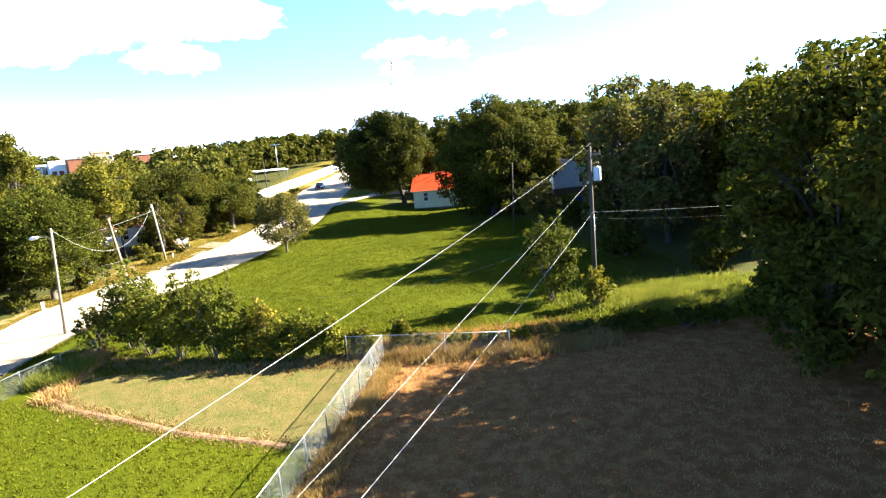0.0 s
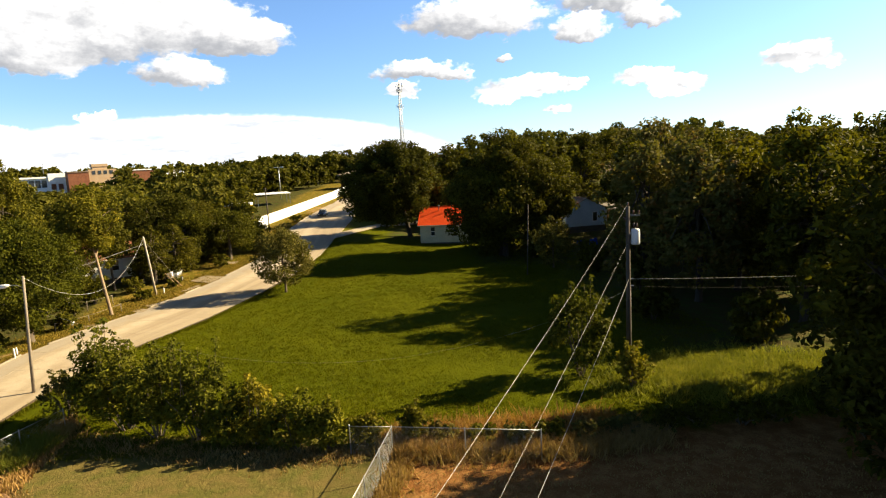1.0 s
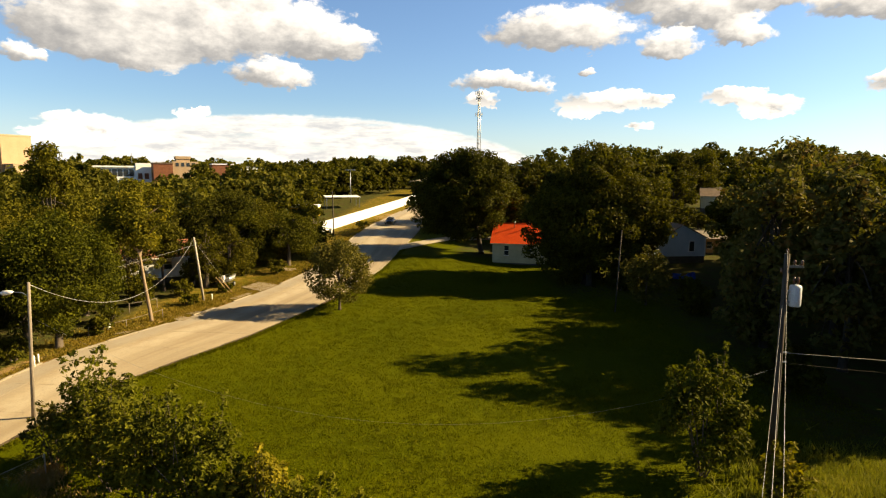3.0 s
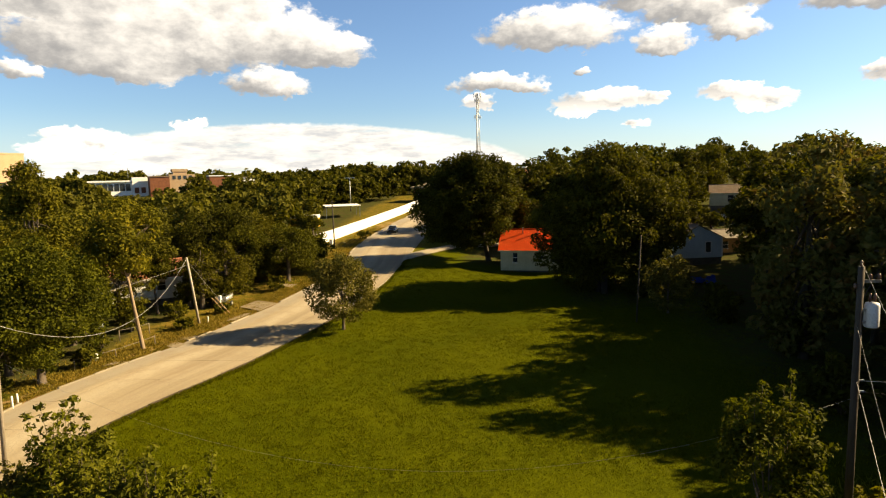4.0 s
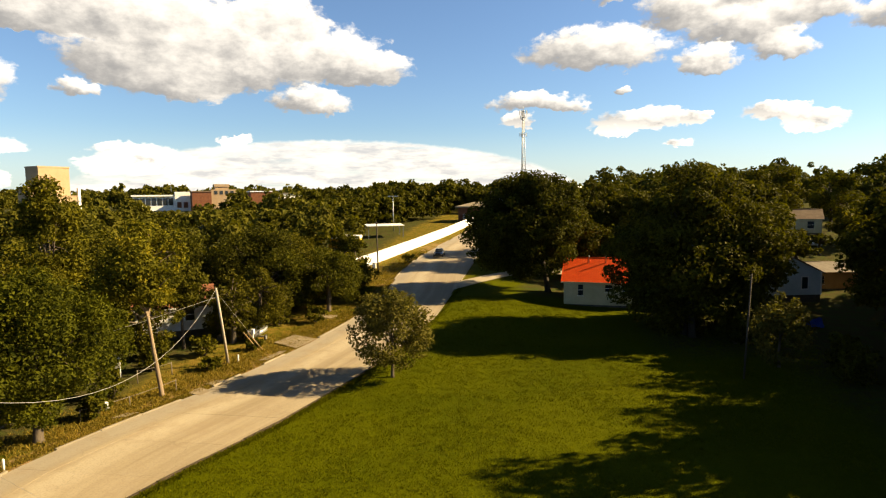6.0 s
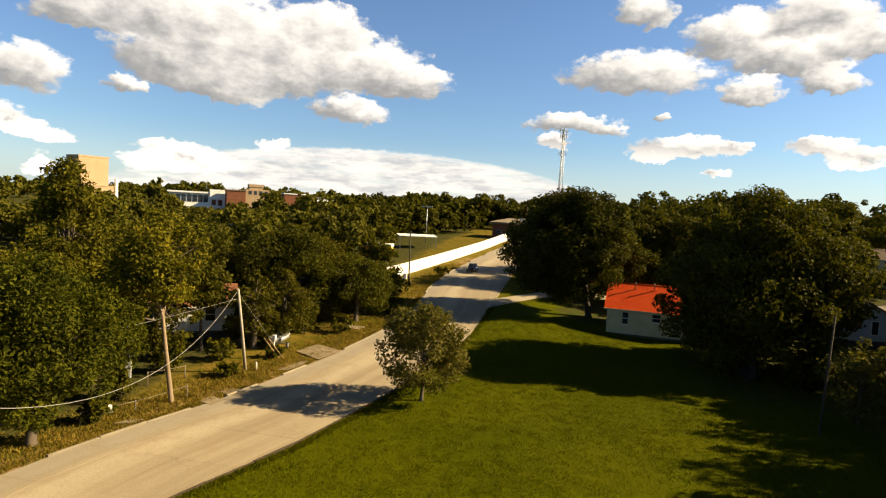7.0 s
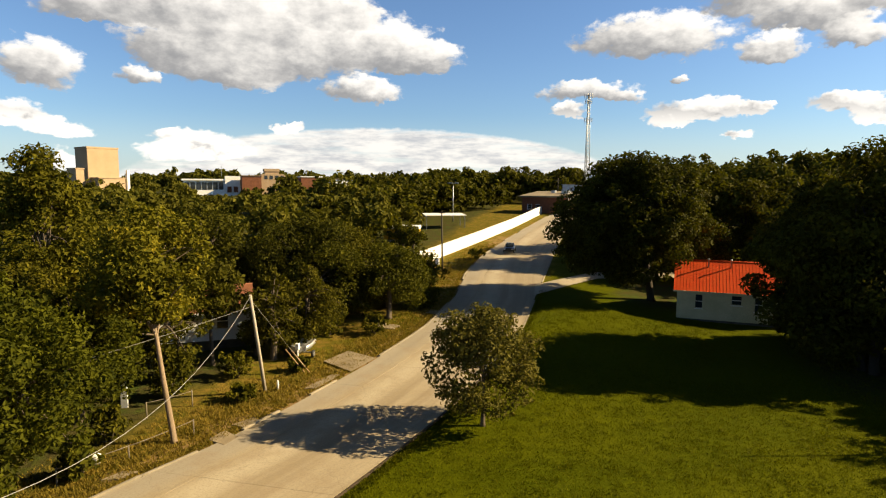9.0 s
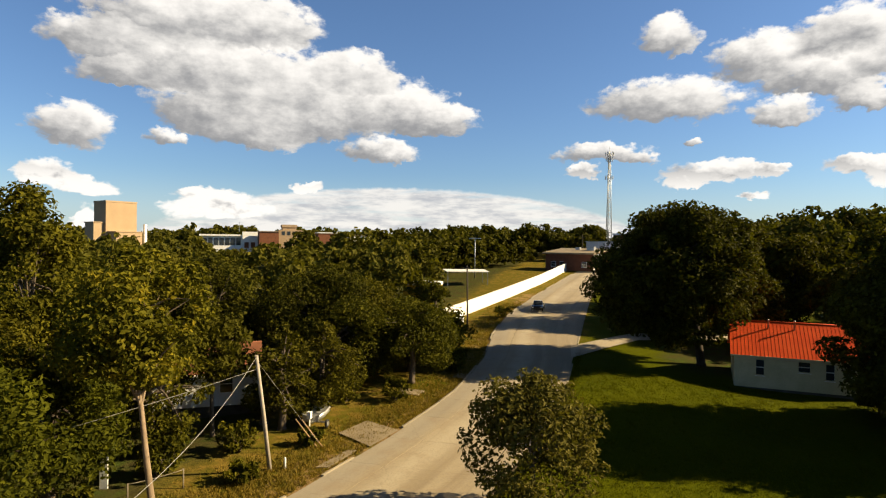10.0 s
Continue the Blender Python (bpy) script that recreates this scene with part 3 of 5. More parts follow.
# the tall bare-stemmed tree and its neighbours across the road
make_tree("tall_tree", -34.9, 64.8, 14.2, 3.2, 3.4, 6.6, LEAF_LIGHT, PALE_BARK, "tall yellow-green tree with a bare pale trunk", 16, 0.17, 84, 34.0, 0.14, lobe=0.32, lean=(-1.1, -0.4))
make_tree("broadleaf_tree", -37.5, 56.0, 11.6, 5.4, 5.0, 0.8, LEAF_DEEP, BARK, "dense green tree filling the roadside verge", 17, 0.3, 84, 36.0, 0.135, lobe=0.27)
make_tree("tall_tree", -48.4, 70.0, 18.4, 2.6, 2.6, 6.0, LEAF_MID, BARK, "tall slender tree standing above the wood", 27, 0.22, 80, 24.0, 0.17, lobe=0.40)
make_tree("broadleaf_tree", -40.9, 77.2, 9.5, 2.9, 2.6, 3.1, LEAF_OAK, BARK, "dark tree hanging before the white house", 29, 0.16, 44, 24.0, 0.2, lobe=0.36)
ACROSS_NEAR = [(-40.5, 92.5, 12, 6.0, LEAF_OAK), (-31.5, 93, 8.6, 5.0, LEAF_MID), (-34.5, 101, 7.4, 5.0, LEAF_MID), (-48.8, 72.5, 11, 4.5, LEAF_MID), (-47, 63, 12, 6, LEAF_OAK), (-46, 47, 12, 6.5, LEAF_MID), (-42, 38, 12.5, 6.5, LEAF_OAK), (-43, 96, 11, 6, LEAF_LIGHT), (-55, 80, 13, 7, LEAF_MID), (-52, 92, 12, 6.5, LEAF_OAK), (-57, 66, 12.5, 7, LEAF_OAK), (-58, 52, 13, 7, LEAF_LIGHT), (-45, 108, 9, 6, LEAF_MID), (-44, 24, 12, 7, LEAF_MID), (-50, 10, 13, 7, LEAF_OAK)]
ACROSS_FAR = [(-36.5, 91, 9.5, 5, LEAF_MID), (-33.0, 97, 7.6, 4.5, LEAF_LIGHT), (-38.5, 96, 10, 5.5, LEAF_OAK), (-36.9, 79.6, 8.0, 2.6, LEAF_OAK), (-42.3, 73.0, 10.0, 3.5, LEAF_MID), (-38.9, 80.5, 3.6, 1.6, LEAF_OAK), (-35.8, 83.5, 7.5, 3.6, LEAF_OAK), (-42.5, 66, 9.5, 4.2, LEAF_DEEP), (-42, 58, 11.5, 5, LEAF_DEEP), (-49.5, 133, 4.8, 2.2, LEAF_MID), (-42.4, 132.5, 5.4, 2.6, LEAF_MID), (-39.6, 130, 4.6, 2.2, LEAF_MID), (-31.5, 104, 5.8, 3.6, LEAF_MID), (-36, 108, 5.6, 4.2, LEAF_LIGHT)]
for k, (x, y, tall, r, lf) in enumerate(ACROSS_NEAR + ACROSS_FAR):
    make_tree("broadleaf_tree", x, y, tall, r, r * 0.95, 0.6, lf, BARK, "dense broadleaf tree in the wood across the road", 30 + k, 0.28, 70, 30.0 if x > -48 and 40 < y < 100 else 15.0, 0.145 if x > -48 and 40 < y < 100 else 0.21, group="trees across the road", lobe=0.27, shape=1.5)
# low trees behind the house and the broad oak
for k, (x, y, tall, r) in enumerate(((-4.0, 121.5, 9.0, 4.4), (2.6, 119.5, 9.5, 4.4), (-9.5, 123.0, 8.0, 4.0))):
    make_tree("oak_tree", x, y, tall, r, r, 0.2, LEAF_OAK, OAK_BARK, "small dark oak behind the red-roofed house", 130 + k, 0.2, 60, 14.0, 0.24, group="oaks behind the house", lobe=0.3, shape=1.6)
# the wood on the sunny side
EAST_EDGE = [(22.8, 30, 16.5, 5.2, LEAF_OAK), (21.8, 21, 17, 6, LEAF_OAK), (22.5, 10, 15, 6.5, LEAF_OAK), (33.0, 55.5, 18.0, 5.6, LEAF_MID), (20.6, 63, 18.4, 5.2, LEAF_RUST), (29.5, 61, 16.8, 6, LEAF_MID), (31.0, 72.5, 19, 5.5, LEAF_RUST), (38, 54, 15.8, 6.5, LEAF_OAK), (39, 79, 18.0, 6.0, LEAF_MID), (41, 67, 16.8, 7, LEAF_OAK), (29.5, 27, 16, 6, LEAF_OAK), (29.5, 37.0, 17, 4.4, LEAF_OAK), (29, 16, 16, 6, LEAF_OAK), (23.8, 57.2, 16.8, 4.4, LEAF_RUST), (28.5, 67.5, 18.4, 4.6, LEAF_MID), (33.5, 86.0, 17.8, 5.2, LEAF_MID), (30.5, 92.5, 16.3, 5, LEAF_MID)]
EAST_MID = [(11, 133, 15, 6.0, LEAF_OAK), (32.0, 79.0, 18.5, 5.2, LEAF_MID), (37.5, 70.5, 18.3, 5.5, LEAF_OAK), (19.4, 26.5, 16.5, 4.8, LEAF_OAK), (18.6, 16.5, 17, 5.2, LEAF_OAK), (23.4, 32.0, 16.8, 3.6, LEAF_OAK), (28.5, 48.8, 14.8, 4.0, LEAF_OAK), (17.0, 97.5, 18.0, 5.6, LEAF_OAK), (28.6, 88.5, 17.3, 4.6, LEAF_OAK), (-6.5, 129, 15.5, 6.3, LEAF_OAK), (-3.5, 141, 15, 6.5, LEAF_MID), (36, 129, 4.6, 3.6, LEAF_MID), (44.5, 141, 4.2, 3.6, LEAF_OAK), (53, 147, 8, 5, LEAF_OAK), (36, 146, 12, 5.0, LEAF_OAK), (4.5, 135, 15.5, 6.0, LEAF_OAK), (60, 172, 15, 7, LEAF_MID)]
EAST_BACK = [(44, 176, 15, 7, LEAF_OAK), (52, 182, 16, 7, LEAF_MID), (24.5, 127, 14, 5.5, LEAF_OAK), (60, 154, 9, 5, LEAF_MID), (31, 123, 7, 4, LEAF_OAK), (38, 107, 16, 5.5, LEAF_LIGHT), (14.5, 120, 13, 6, LEAF_MID), (46, 97, 19, 7, LEAF_MID), (38, 22, 16, 7, LEAF_OAK), (31, 2, 14, 7, LEAF_OAK), (45, 31, 14, 7, LEAF_OAK), (53, 124, 17, 7, LEAF_MID), (22, 134, 15, 7, LEAF_OAK), (57, 110, 17, 7, LEAF_OAK), (55, 80, 19, 8, LEAF_OAK), (40, 88, 15.8, 6, LEAF_RUST), (36, 98, 15.8, 5, LEAF_OAK)]
for k, (x, y, tall, r, lf) in enumerate(EAST_EDGE + EAST_MID + EAST_BACK):
    make_tree("wood_tree", x, y, tall, r, r * 0.95, 0.4 if k < 24 else 2.0, lf, OAK_BARK, "tall dark tree at the edge of the wood", 60 + k, 0.32, 80 if k < 24 else 44, 18.0 if y < 36 and x < 24 else 11.0 if k < 24 else 8.0, 0.20 if y < 36 and x < 24 else 0.28 if k < 24 else 0.36, group="trees of the wood", lobe=0.29)


def woods(name, spots, leaf, label, seed, size=0.75, dens=2.2):
    """Many distant trees as one mass."""
    g = np.random.default_rng(seed)
    vs, fs, k = [], [], 0
    for x, y, tall, r in spots:
        lobes = [(a + x, b + y, c + hz(x, y), d) for a, b, c, d in lobed(r, r, 1.0, tall, 18, g, 0.36)]
        c, n = crown_points(lobes, dens, g, 0.1)
        v, f = leaf_quads(c, n, size * (0.7 + 0.0022 * math.hypot(x, y)), g, 0.7)
        vs.append(v)
        fs.append(f + k)
        k += len(v)
    return tagged(new(name, mesh_from(name, np.concatenate(vs), np.concatenate(fs), leaf)), label, "woodland", kind="stuff")


def scatter(n, fx, fy, seed, tall=(8, 12), r=(4, 6), keep=None):
    g = np.random.default_rng(seed)
    out = []
    while len(out) < n:
        x, y = g.uniform(*fx), g.uniform(*fy)
        if keep is None or keep(x, y):
            out.append((x, y, g.uniform(*tall), g.uniform(*r)))
    return out


woods("woodland", scatter(165, (-150, -44), (20, 200), 3, (6, 11), keep=lambda x, y: not (x > -62 and y < 112) and not (x > -46 and y > 105) and not (x > -54 and y > 155) and not (-175 < x < -135 and 165 < y < 200) and not (y > 100 and 0.655 < (-12 - x) / (y - 36) < 0.745)) + scatter(26, (-130, -50), (100, 200), 33, (3.5, 5.5), (3.5, 5), lambda x, y: 0.655 < (-12 - x) / (y - 36) < 0.745), LEAF_FAR, "mixed green woodland stretching away across the road", 4, 0.5, 2.9)
EDGE_WOOD = [(-53.0 + 0.40 * d + 1.6 * math.sin(3.1 * d), 168.0 + d, 7.5 + 1.5 * math.sin(1.7 * d), 4.2) for d in range(0, 46, 4)]
woods("woodland", EDGE_WOOD + scatter(30, (-72, -44), (182, 214), 15, (8, 11), (4, 5.5)) + scatter(80, (-75, -45), (185, 300), 5, (7, 12)) + scatter(40, (-48, -18), (225, 330), 6, (8, 13)), LEAF_OAK, "dark woodland on the rise beyond the white wall", 7, 0.52, 2.5)
woods("woodland", scatter(48, (16, 110), (128, 300), 8, (12, 18), (5, 7), lambda x, y: not (38 < x < 66 and y < 178)), LEAF_FAR, "tall woodland on the rise behind the houses", 9, 0.5, 3.0)
woods("woodland", scatter(40, (36, 100), (-20, 128), 10, (12, 16), (6, 8), lambda x, y: x > 50 or y < 14), LEAF_OAK, "tall dark wood beside the bare yard", 11, 0.6, 2.2)
woods("distant_woodland", scatter(260, (-420, 260), (300, 520), 12, (6, 14), (7, 11)) + scatter(130, (-420, -150), (60, 300), 13, (6, 10), (6, 9), lambda x, y: not (-230 < x < -135 and y > 160)), LEAF_FAR, "distant woodland along the skyline", 14, 0.85, 0.7)

# ---- hedge, shrubs, weeds and grass ----


def shrub(name, x, y, tall, rx, ry, leaf, label, seed, size=0.17, dens=26.0, count=32, group=""):
    g = np.random.default_rng(seed)
    t = thing(name, x, y, label, "shrub", group)
    lobes = lobed(rx, ry, 0.15, tall, count, g, 0.38, 0.7)
    bm = bmesh.new()
    for a, b, c, d in lobes[:9]:
        tube(bm, [(a * 0.12, b * 0.12, -0.1), (a * 0.5, b * 0.5, c * 0.6), (a, b, c)], [0.045, 0.03, 0.01], 5, cap=False)
    # whips that stand out above the mass
    extra = []
    for _ in range(9):
        q, w = g.uniform(0, 6.28), g.uniform(0.2, 0.8)
        foot = Vector((math.cos(q) * rx * w * 0.7, math.sin(q) * ry * w * 0.7, tall * 0.55))
        tip = foot + Vector((g.uniform(-0.5, 0.5), g.uniform(-0.5, 0.5), tall * g.uniform(0.35, 0.62)))
        tube(bm, [foot, tip], [0.02, 0.006], 4, cap=False)
        extra += [(*foot.lerp(tip, s), 0.20) for s in (0.4, 0.6, 0.8, 0.97)]
    part("branchwork", bm, BARK, t)
    c, n = crown_points(lobes + extra, dens, g)
    v, f = leaf_quads(c, n, size, g)
    part("foliage", mesh_from("foliage", v, f, leaf), leaf, t)
    return t


# the last four, low and dark, are added where only shade lies
HEDGE = [(-20.9, 37.3, 5.4, 2.1, LEAF_BUSH), (-18.9, 35.7, 4.6, 2.1, LEAF_BUSH), (-16.6, 34.5, 4.8, 2.2, LEAF_BUSH), (-14.2, 33.9, 4.8, 1.9, LEAF_BUSH), (-12.2, 33.2, 2.7, 1.7, LEAF_BUSH), (-10.6, 32.9, 3.2, 1.6, LEAF_LIGHT), (-8.6, 32.2, 2.5, 1.6, LEAF_BUSH), (-6.8, 31.9, 2.2, 1.4, LEAF_BUSH), (-5.0, 32.1, 1.4, 1.0, LEAF_MID), (-2.4, 32.0, 1.7, 1.0, LEAF_MID), (-23.6, 38.0, 2.6, 1.4, LEAF_GREY), (-1.0, 31.7, 0.8, 1.1, LEAF_RUST), (0.9, 31.3, 0.8, 1.0, LEAF_MID), (2.6, 31.0, 0.8, 1.1, LEAF_RUST), (4.4, 31.2, 0.8, 1.2, LEAF_MID), (6.3, 31.2, 0.8, 1.2, LEAF_RUST), (8.2, 31.6, 0.8, 1.2, LEAF_RUST), (10.2, 31.6, 0.9, 1.3, LEAF_OAK), (12.3, 31.9, 0.9, 1.3, LEAF_OAK), (14.4, 31.8, 0.9, 1.3, LEAF_OAK), (16.3, 32.0, 0.9, 1.4, LEAF_OAK)]
for k, (x, y, tall, r, lf) in enumerate(HEDGE):
    shrub("hedge_shrub", x, y, tall, r, r * 0.85, lf, "overgrown leafy shrub of the untrimmed hedge and added shade row", 100 + k, 0.12, 26.0 if lf is LEAF_GREY else 48.0, group="hedge shrubs")
shrub("pole_shrub", 8.2, 40.0, 5.7, 2.5, 2.1, LEAF_BUSH, "tall leafy shrub growing round the utility pole", 120, 0.125, 46, 44)
shrub("pole_shrub", 10.8, 37.6, 2.4, 1.2, 1.0, LEAF_LIGHT, "low bright shrub at the utility pole's foot", 121, 0.15, 26)
for k, (x, y, tall, r) in enumerate([(7.2, 97.5, 3.4, 2.2), (10.5, 95.5, 3.0, 2.0), (13.2, 86, 2.4, 1.8), (20.0, 31.6, 3.6, 2.0), (17.0, 24, 3.0, 2.0), (23.0, 33.0, 4.2, 2.2), (19.5, 29.5, 3.0, 2.0), (24, 26, 5, 3), (22.5, 45, 3.4, 2.0), (17.5, 52, 3.2, 2.2), (20, 64, 4, 2.4), (18.5, 75, 3.6, 2.2)]):
    shrub("wood_shrub", x, y, tall, r, r, LEAF_OAK, "dark undergrowth shrub at the wood's edge", 130 + k, 0.24, 14, group="undergrowth")
for k, (x, y, tall, r) in enumerate([(-38.5, 52.5, 1.6, 1.6), (-37.0, 60.3, 1.3, 1.2), (-38.6, 64, 1.8, 1.5), (-34.6, 71.2, 0.9, 1.1), (-40, 47, 2.2, 1.8), (-31.2, 88, 1.6, 1.4), (-39, 43, 2.4, 1.7), (-39.6, 70.5, 2.0, 1.6), (-37.6, 75.2, 1.5, 1.4), (-41.5, 73.8, 2.2, 1.8), (-36.2, 81.2, 1.6, 1.4), (-35.2, 86.5, 1.8, 1.6), (-33.6, 77.4, 0.9, 0.9), (-28.6, 126.5, 1.5, 1.5), (-28.6, 97.5, 1.3, 1.3), (-29.3, 101, 1.2, 1.2)]):
    shrub("verge_shrub", x, y, tall, r, r, LEAF_MID, "low rough shrub on the grass verge", 150 + k, 0.17, 18, group="verge shrubs")


def blades(name, spots, tall, wide, mat, label, seed, per=4, spread_r=0.12):
    """Tufts of grass: a few bent blades at every spot."""
    g = np.random.default_rng(seed)
    s = np.repeat(np.asarray(spots), per, axis=0)
    k = len(s)
    foot = s[:, :2] + g.normal(size=(k, 2)) * spread_r
    z = height(foot[:, 0], foot[:, 1])
    a = g.uniform(0, 6.28, k)
    w = np.stack([np.cos(a), np.sin(a), np.zeros(k)], 1) * (wide * g.uniform(0.6, 1.4, k))[:, None]
    lean = g.normal(size=(k, 2)) * 0.5
    hgt = tall * g.uniform(0.5, 1.3, k) * (s[:, 2] if s.shape[1] > 2 else 1.0)
    base = np.stack([foot[:, 0], foot[:, 1], z - 0.01], 1)
    tip = base + np.stack([lean[:, 0] * hgt, lean[:, 1] * hgt, hgt], 1)
    v = np.stack([base - w, base + w, tip], 1).reshape(-1, 3)
    return tagged(new(name, mesh_from(name, v, np.arange(3 * k).reshape(k, 3), mat)), label, "grass", kind="stuff")


def lawn_spots(n, seed):
    g = np.random.default_rng(seed)
    x, y = g.uniform(-26, 21, n), 32.3 + 70 * g.random(n) ** 1.3
    right = np.array([edge_at(RIGHT_EDGE, q) for q in y])
    ok = (x > right + 0.3)
    return np.stack([x[ok], y[ok]], 1)


def yard_spots(n, seed):
    g = np.random.default_rng(seed)
    x, y = g.uniform(-27, -7, n), g.uniform(8, 30, n)
    return np.stack([x, y], 1)[y + 0.52 * x < 17.2]


def litter_spots(n, seed):
    g = np.random.default_rng(seed)
    x, y = g.uniform(-7, 17, n), g.uniform(10, 30, n)
    return np.stack([x, y], 1)[x - 0.2 * (y - 30) > -3.0]


def line_spots(pts, n, width, seed):
    g = np.random.default_rng(seed)
    pts = np.asarray(pts, float)
    seg = g.integers(0, len(pts) - 1, n)
    f = g.random(n)[:, None]
    q = pts[seg] * (1 - f) + pts[seg + 1] * f
    q[:, :2] += g.normal(size=(n, 2)) * width
    left = np.array([edge_at(LEFT_EDGE, v) for v in q[:, 1]])
    right = np.array([edge_at(RIGHT_EDGE, v) for v in q[:, 1]])
    return q[(q[:, 0] < left - 0.35) | (q[:, 0] > right + 0.35)]


blades("lawn_grass", lawn_spots(34000, 1), 0.12, 0.024, GRASS_GREEN, "short green grass of the open lawn", 2, 9, 0.2)
blades("lawn_grass", yard_spots(9000, 21), 0.11, 0.035, GRASS_GREEN, "short green grass of the near yard", 22, 3, 0.1)
blades("dry_grass", litter_spots(5000, 23), 0.12, 0.03, GRASS_DRY, "sparse dead grass on the bare yard", 24, 3, 0.12)
blades("tall_weeds", np.stack([rng.normal(17.2, 3.4, 7500), rng.normal(39.0, 1.8, 7500)], 1), 0.42, 0.035, WEEDS, "tall sunlit weeds behind the utility pole", 3, 4)
blades("tall_weeds", np.stack([rng.uniform(-24.2, -21.9, 900), rng.uniform(31, 34.5, 900)], 1), 0.7, 0.04, WEEDS, "rank green weeds beside the chain-link fence", 4, 4)
blades("dry_grass", line_spots([(-3.3, 31.2), (3.6, 30.4), (9.5, 31.0)], 3600, 0.6, 5), 0.6, 0.026, GRASS_DRY, "tall dry brown grass along the fence", 6, 4)
blades("dry_grass", line_spots([(-3.0, 32.0), (2.0, 32.0), (7.5, 32.4)], 4200, 0.75, 51), 0.62, 0.03, GRASS_RUST, "tall rust-brown grass behind the fence", 52, 4)
blades("dry_grass", line_spots([(-3.0, 30.0), (-4.6, 21.5), (-5.8, 14)], 2200, 0.35, 7), 0.3, 0.03, GRASS_DRY, "dry straw-coloured grass at the fence's foot", 8, 4)
blades("dry_grass", line_spots([(-23, 37), (-22.5, 34), (-21.6, 29)], 900, 0.4, 9), 0.4, 0.035, GRASS_DRY, "dry brown grass at the yard's corner", 10, 4)
blades("dry_grass", line_spots([(-22, 35.3), (-16, 32.6), (-10, 31.3), (-5, 30.8)], 1100, 0.6, 11), 0.2, 0.026, GRASS_DRY, "dry grass under the hedge", 12, 4)
blades("verge_grass", line_spots([(-37.5, 55), (-36, 61), (-34, 68), (-33, 74), (-30.5, 84), (-28, 92), (-29, 104), (-29.5, 120), (-28.5, 140)], 8000, 1.5, 13), 0.22, 0.035, GRASS_VERGE, "rough grass on the far verge", 14, 4)

blades("dry_grass", line_spots([(-22.6, 37.0), (-22.2, 33), (-21.4, 29.2), (-19.4, 27.6), (-16, 25.8), (-12, 23.6), (-7.0, 21.5)], 1500, 0.3, 31), 0.13, 0.03, GRASS_DRY, "trampled straw along the bare soil", 32, 4)

EDGE_R = [(x + 0.5, y) for y, x in RIGHT_EDGE if 30 < y < 110]
blades("lawn_grass", line_spots(EDGE_R, 3200, 0.16, 41), 0.2, 0.028, GRASS_GREEN, "uncut grass along the kerb", 42, 5, 0.1)
EDGE_L = [(x - 0.6, y) for y, x in LEFT_EDGE if 40 < y < 150]
blades("verge_grass", line_spots(EDGE_L, 3000, 0.22, 43), 0.18, 0.03, GRASS_VERGE, "dry grass along the far kerb", 44, 5, 0.12)

# a raised strip of bare red soil round the dry yard
bm = bmesh.new()
prev = None
STRIP = [(-22.6, 37.0), (-22.4, 34.5), (-21.8, 31.5), (-21.4, 29.2), (-19.4, 27.6), (-16, 25.8), (-12, 23.6), (-9, 22.4), (-7.0, 21.5)]
for i in range(len(STRIP) * 6 - 5):
    s = min(i / 6, len(STRIP) - 1.001)
    a, b = Vector(STRIP[int(s)]), Vector(STRIP[int(s) + 1])
    c, d = a.lerp(b, s % 1), (b - a).normalized()
    o = Vector((-d.y, d.x)) * (0.24 + 0.24 * noise.noise((i * 0.9, 0, 3)))
    row = [bm.verts.new((c.x + o.x * q, c.y + o.y * q, zz)) for q, zz in ((-1, -0.02), (-0.5, 0.05), (0.3, 0.07), (1, -0.02))]
    if prev:
        for k in range(3):
            bm.faces.new((prev[k], prev[k + 1], row[k + 1], row[k]))
    prev = row
part("soil_strip", bm, DRYSOIL, None)
tagged(bpy.data.objects["soil_strip"], "low ridge of bare red soil", "soil", kind="structure")

# ---- poles and cables ----


def cable(name, a, b, drop, r, mat, label):
    bm = bmesh.new()
    tube(bm, sag(a, b, drop), r, 5)
    return tagged(part(name, bm, mat, None), label, "cable")


def pole_body(t, tall, r0, r1, wood, lean=(0, 0)):
    bm = bmesh.new()
    tube(bm, [(0, 0, -0.3), (lean[0] * 0.5, lean[1] * 0.5, tall * 0.5), (lean[0], lean[1], tall)], [r0, (r0 + r1) / 2, r1], 10)
    return part("pole", bm, wood, t)


up = thing("utility_pole", 11.45, 40.3, "dark wooden utility pole with a grey transformer", "utility pole")
pole_body(up, 10.8, 0.17, 0.12, DARKPOLE)
part("crossarm", boxes((-0.1, 0.75, -0.06, 0.06, 10.15, 10.27), bevel=0.01), POLEWOOD, up)
for ix, iz in ((0.0, 10.8), (0.35, 10.27), (0.68, 10.27), (-0.2, 9.9)):
    bm = bmesh.new()
    tube(bm, [(ix, 0, iz), (ix, 0, iz + 0.06), (ix, 0, iz + 0.1), (ix, 0, iz + 0.16), (ix, 0, iz + 0.24)], [0.03, 0.075, 0.05, 0.07, 0.03], 8)
    part("insulator", bm, CERAMIC, up)
bm = bmesh.new()
tube(bm, [(0.48, 0, 8.35), (0.48, 0, 8.42), (0.48, 0, 9.22), (0.48, 0, 9.32), (0.48, 0, 9.38)], [0.24, 0.27, 0.27, 0.24, 0.1], 16)
tr = part("transformer", bm, GREYPAINT, up, "pale grey transformer can")
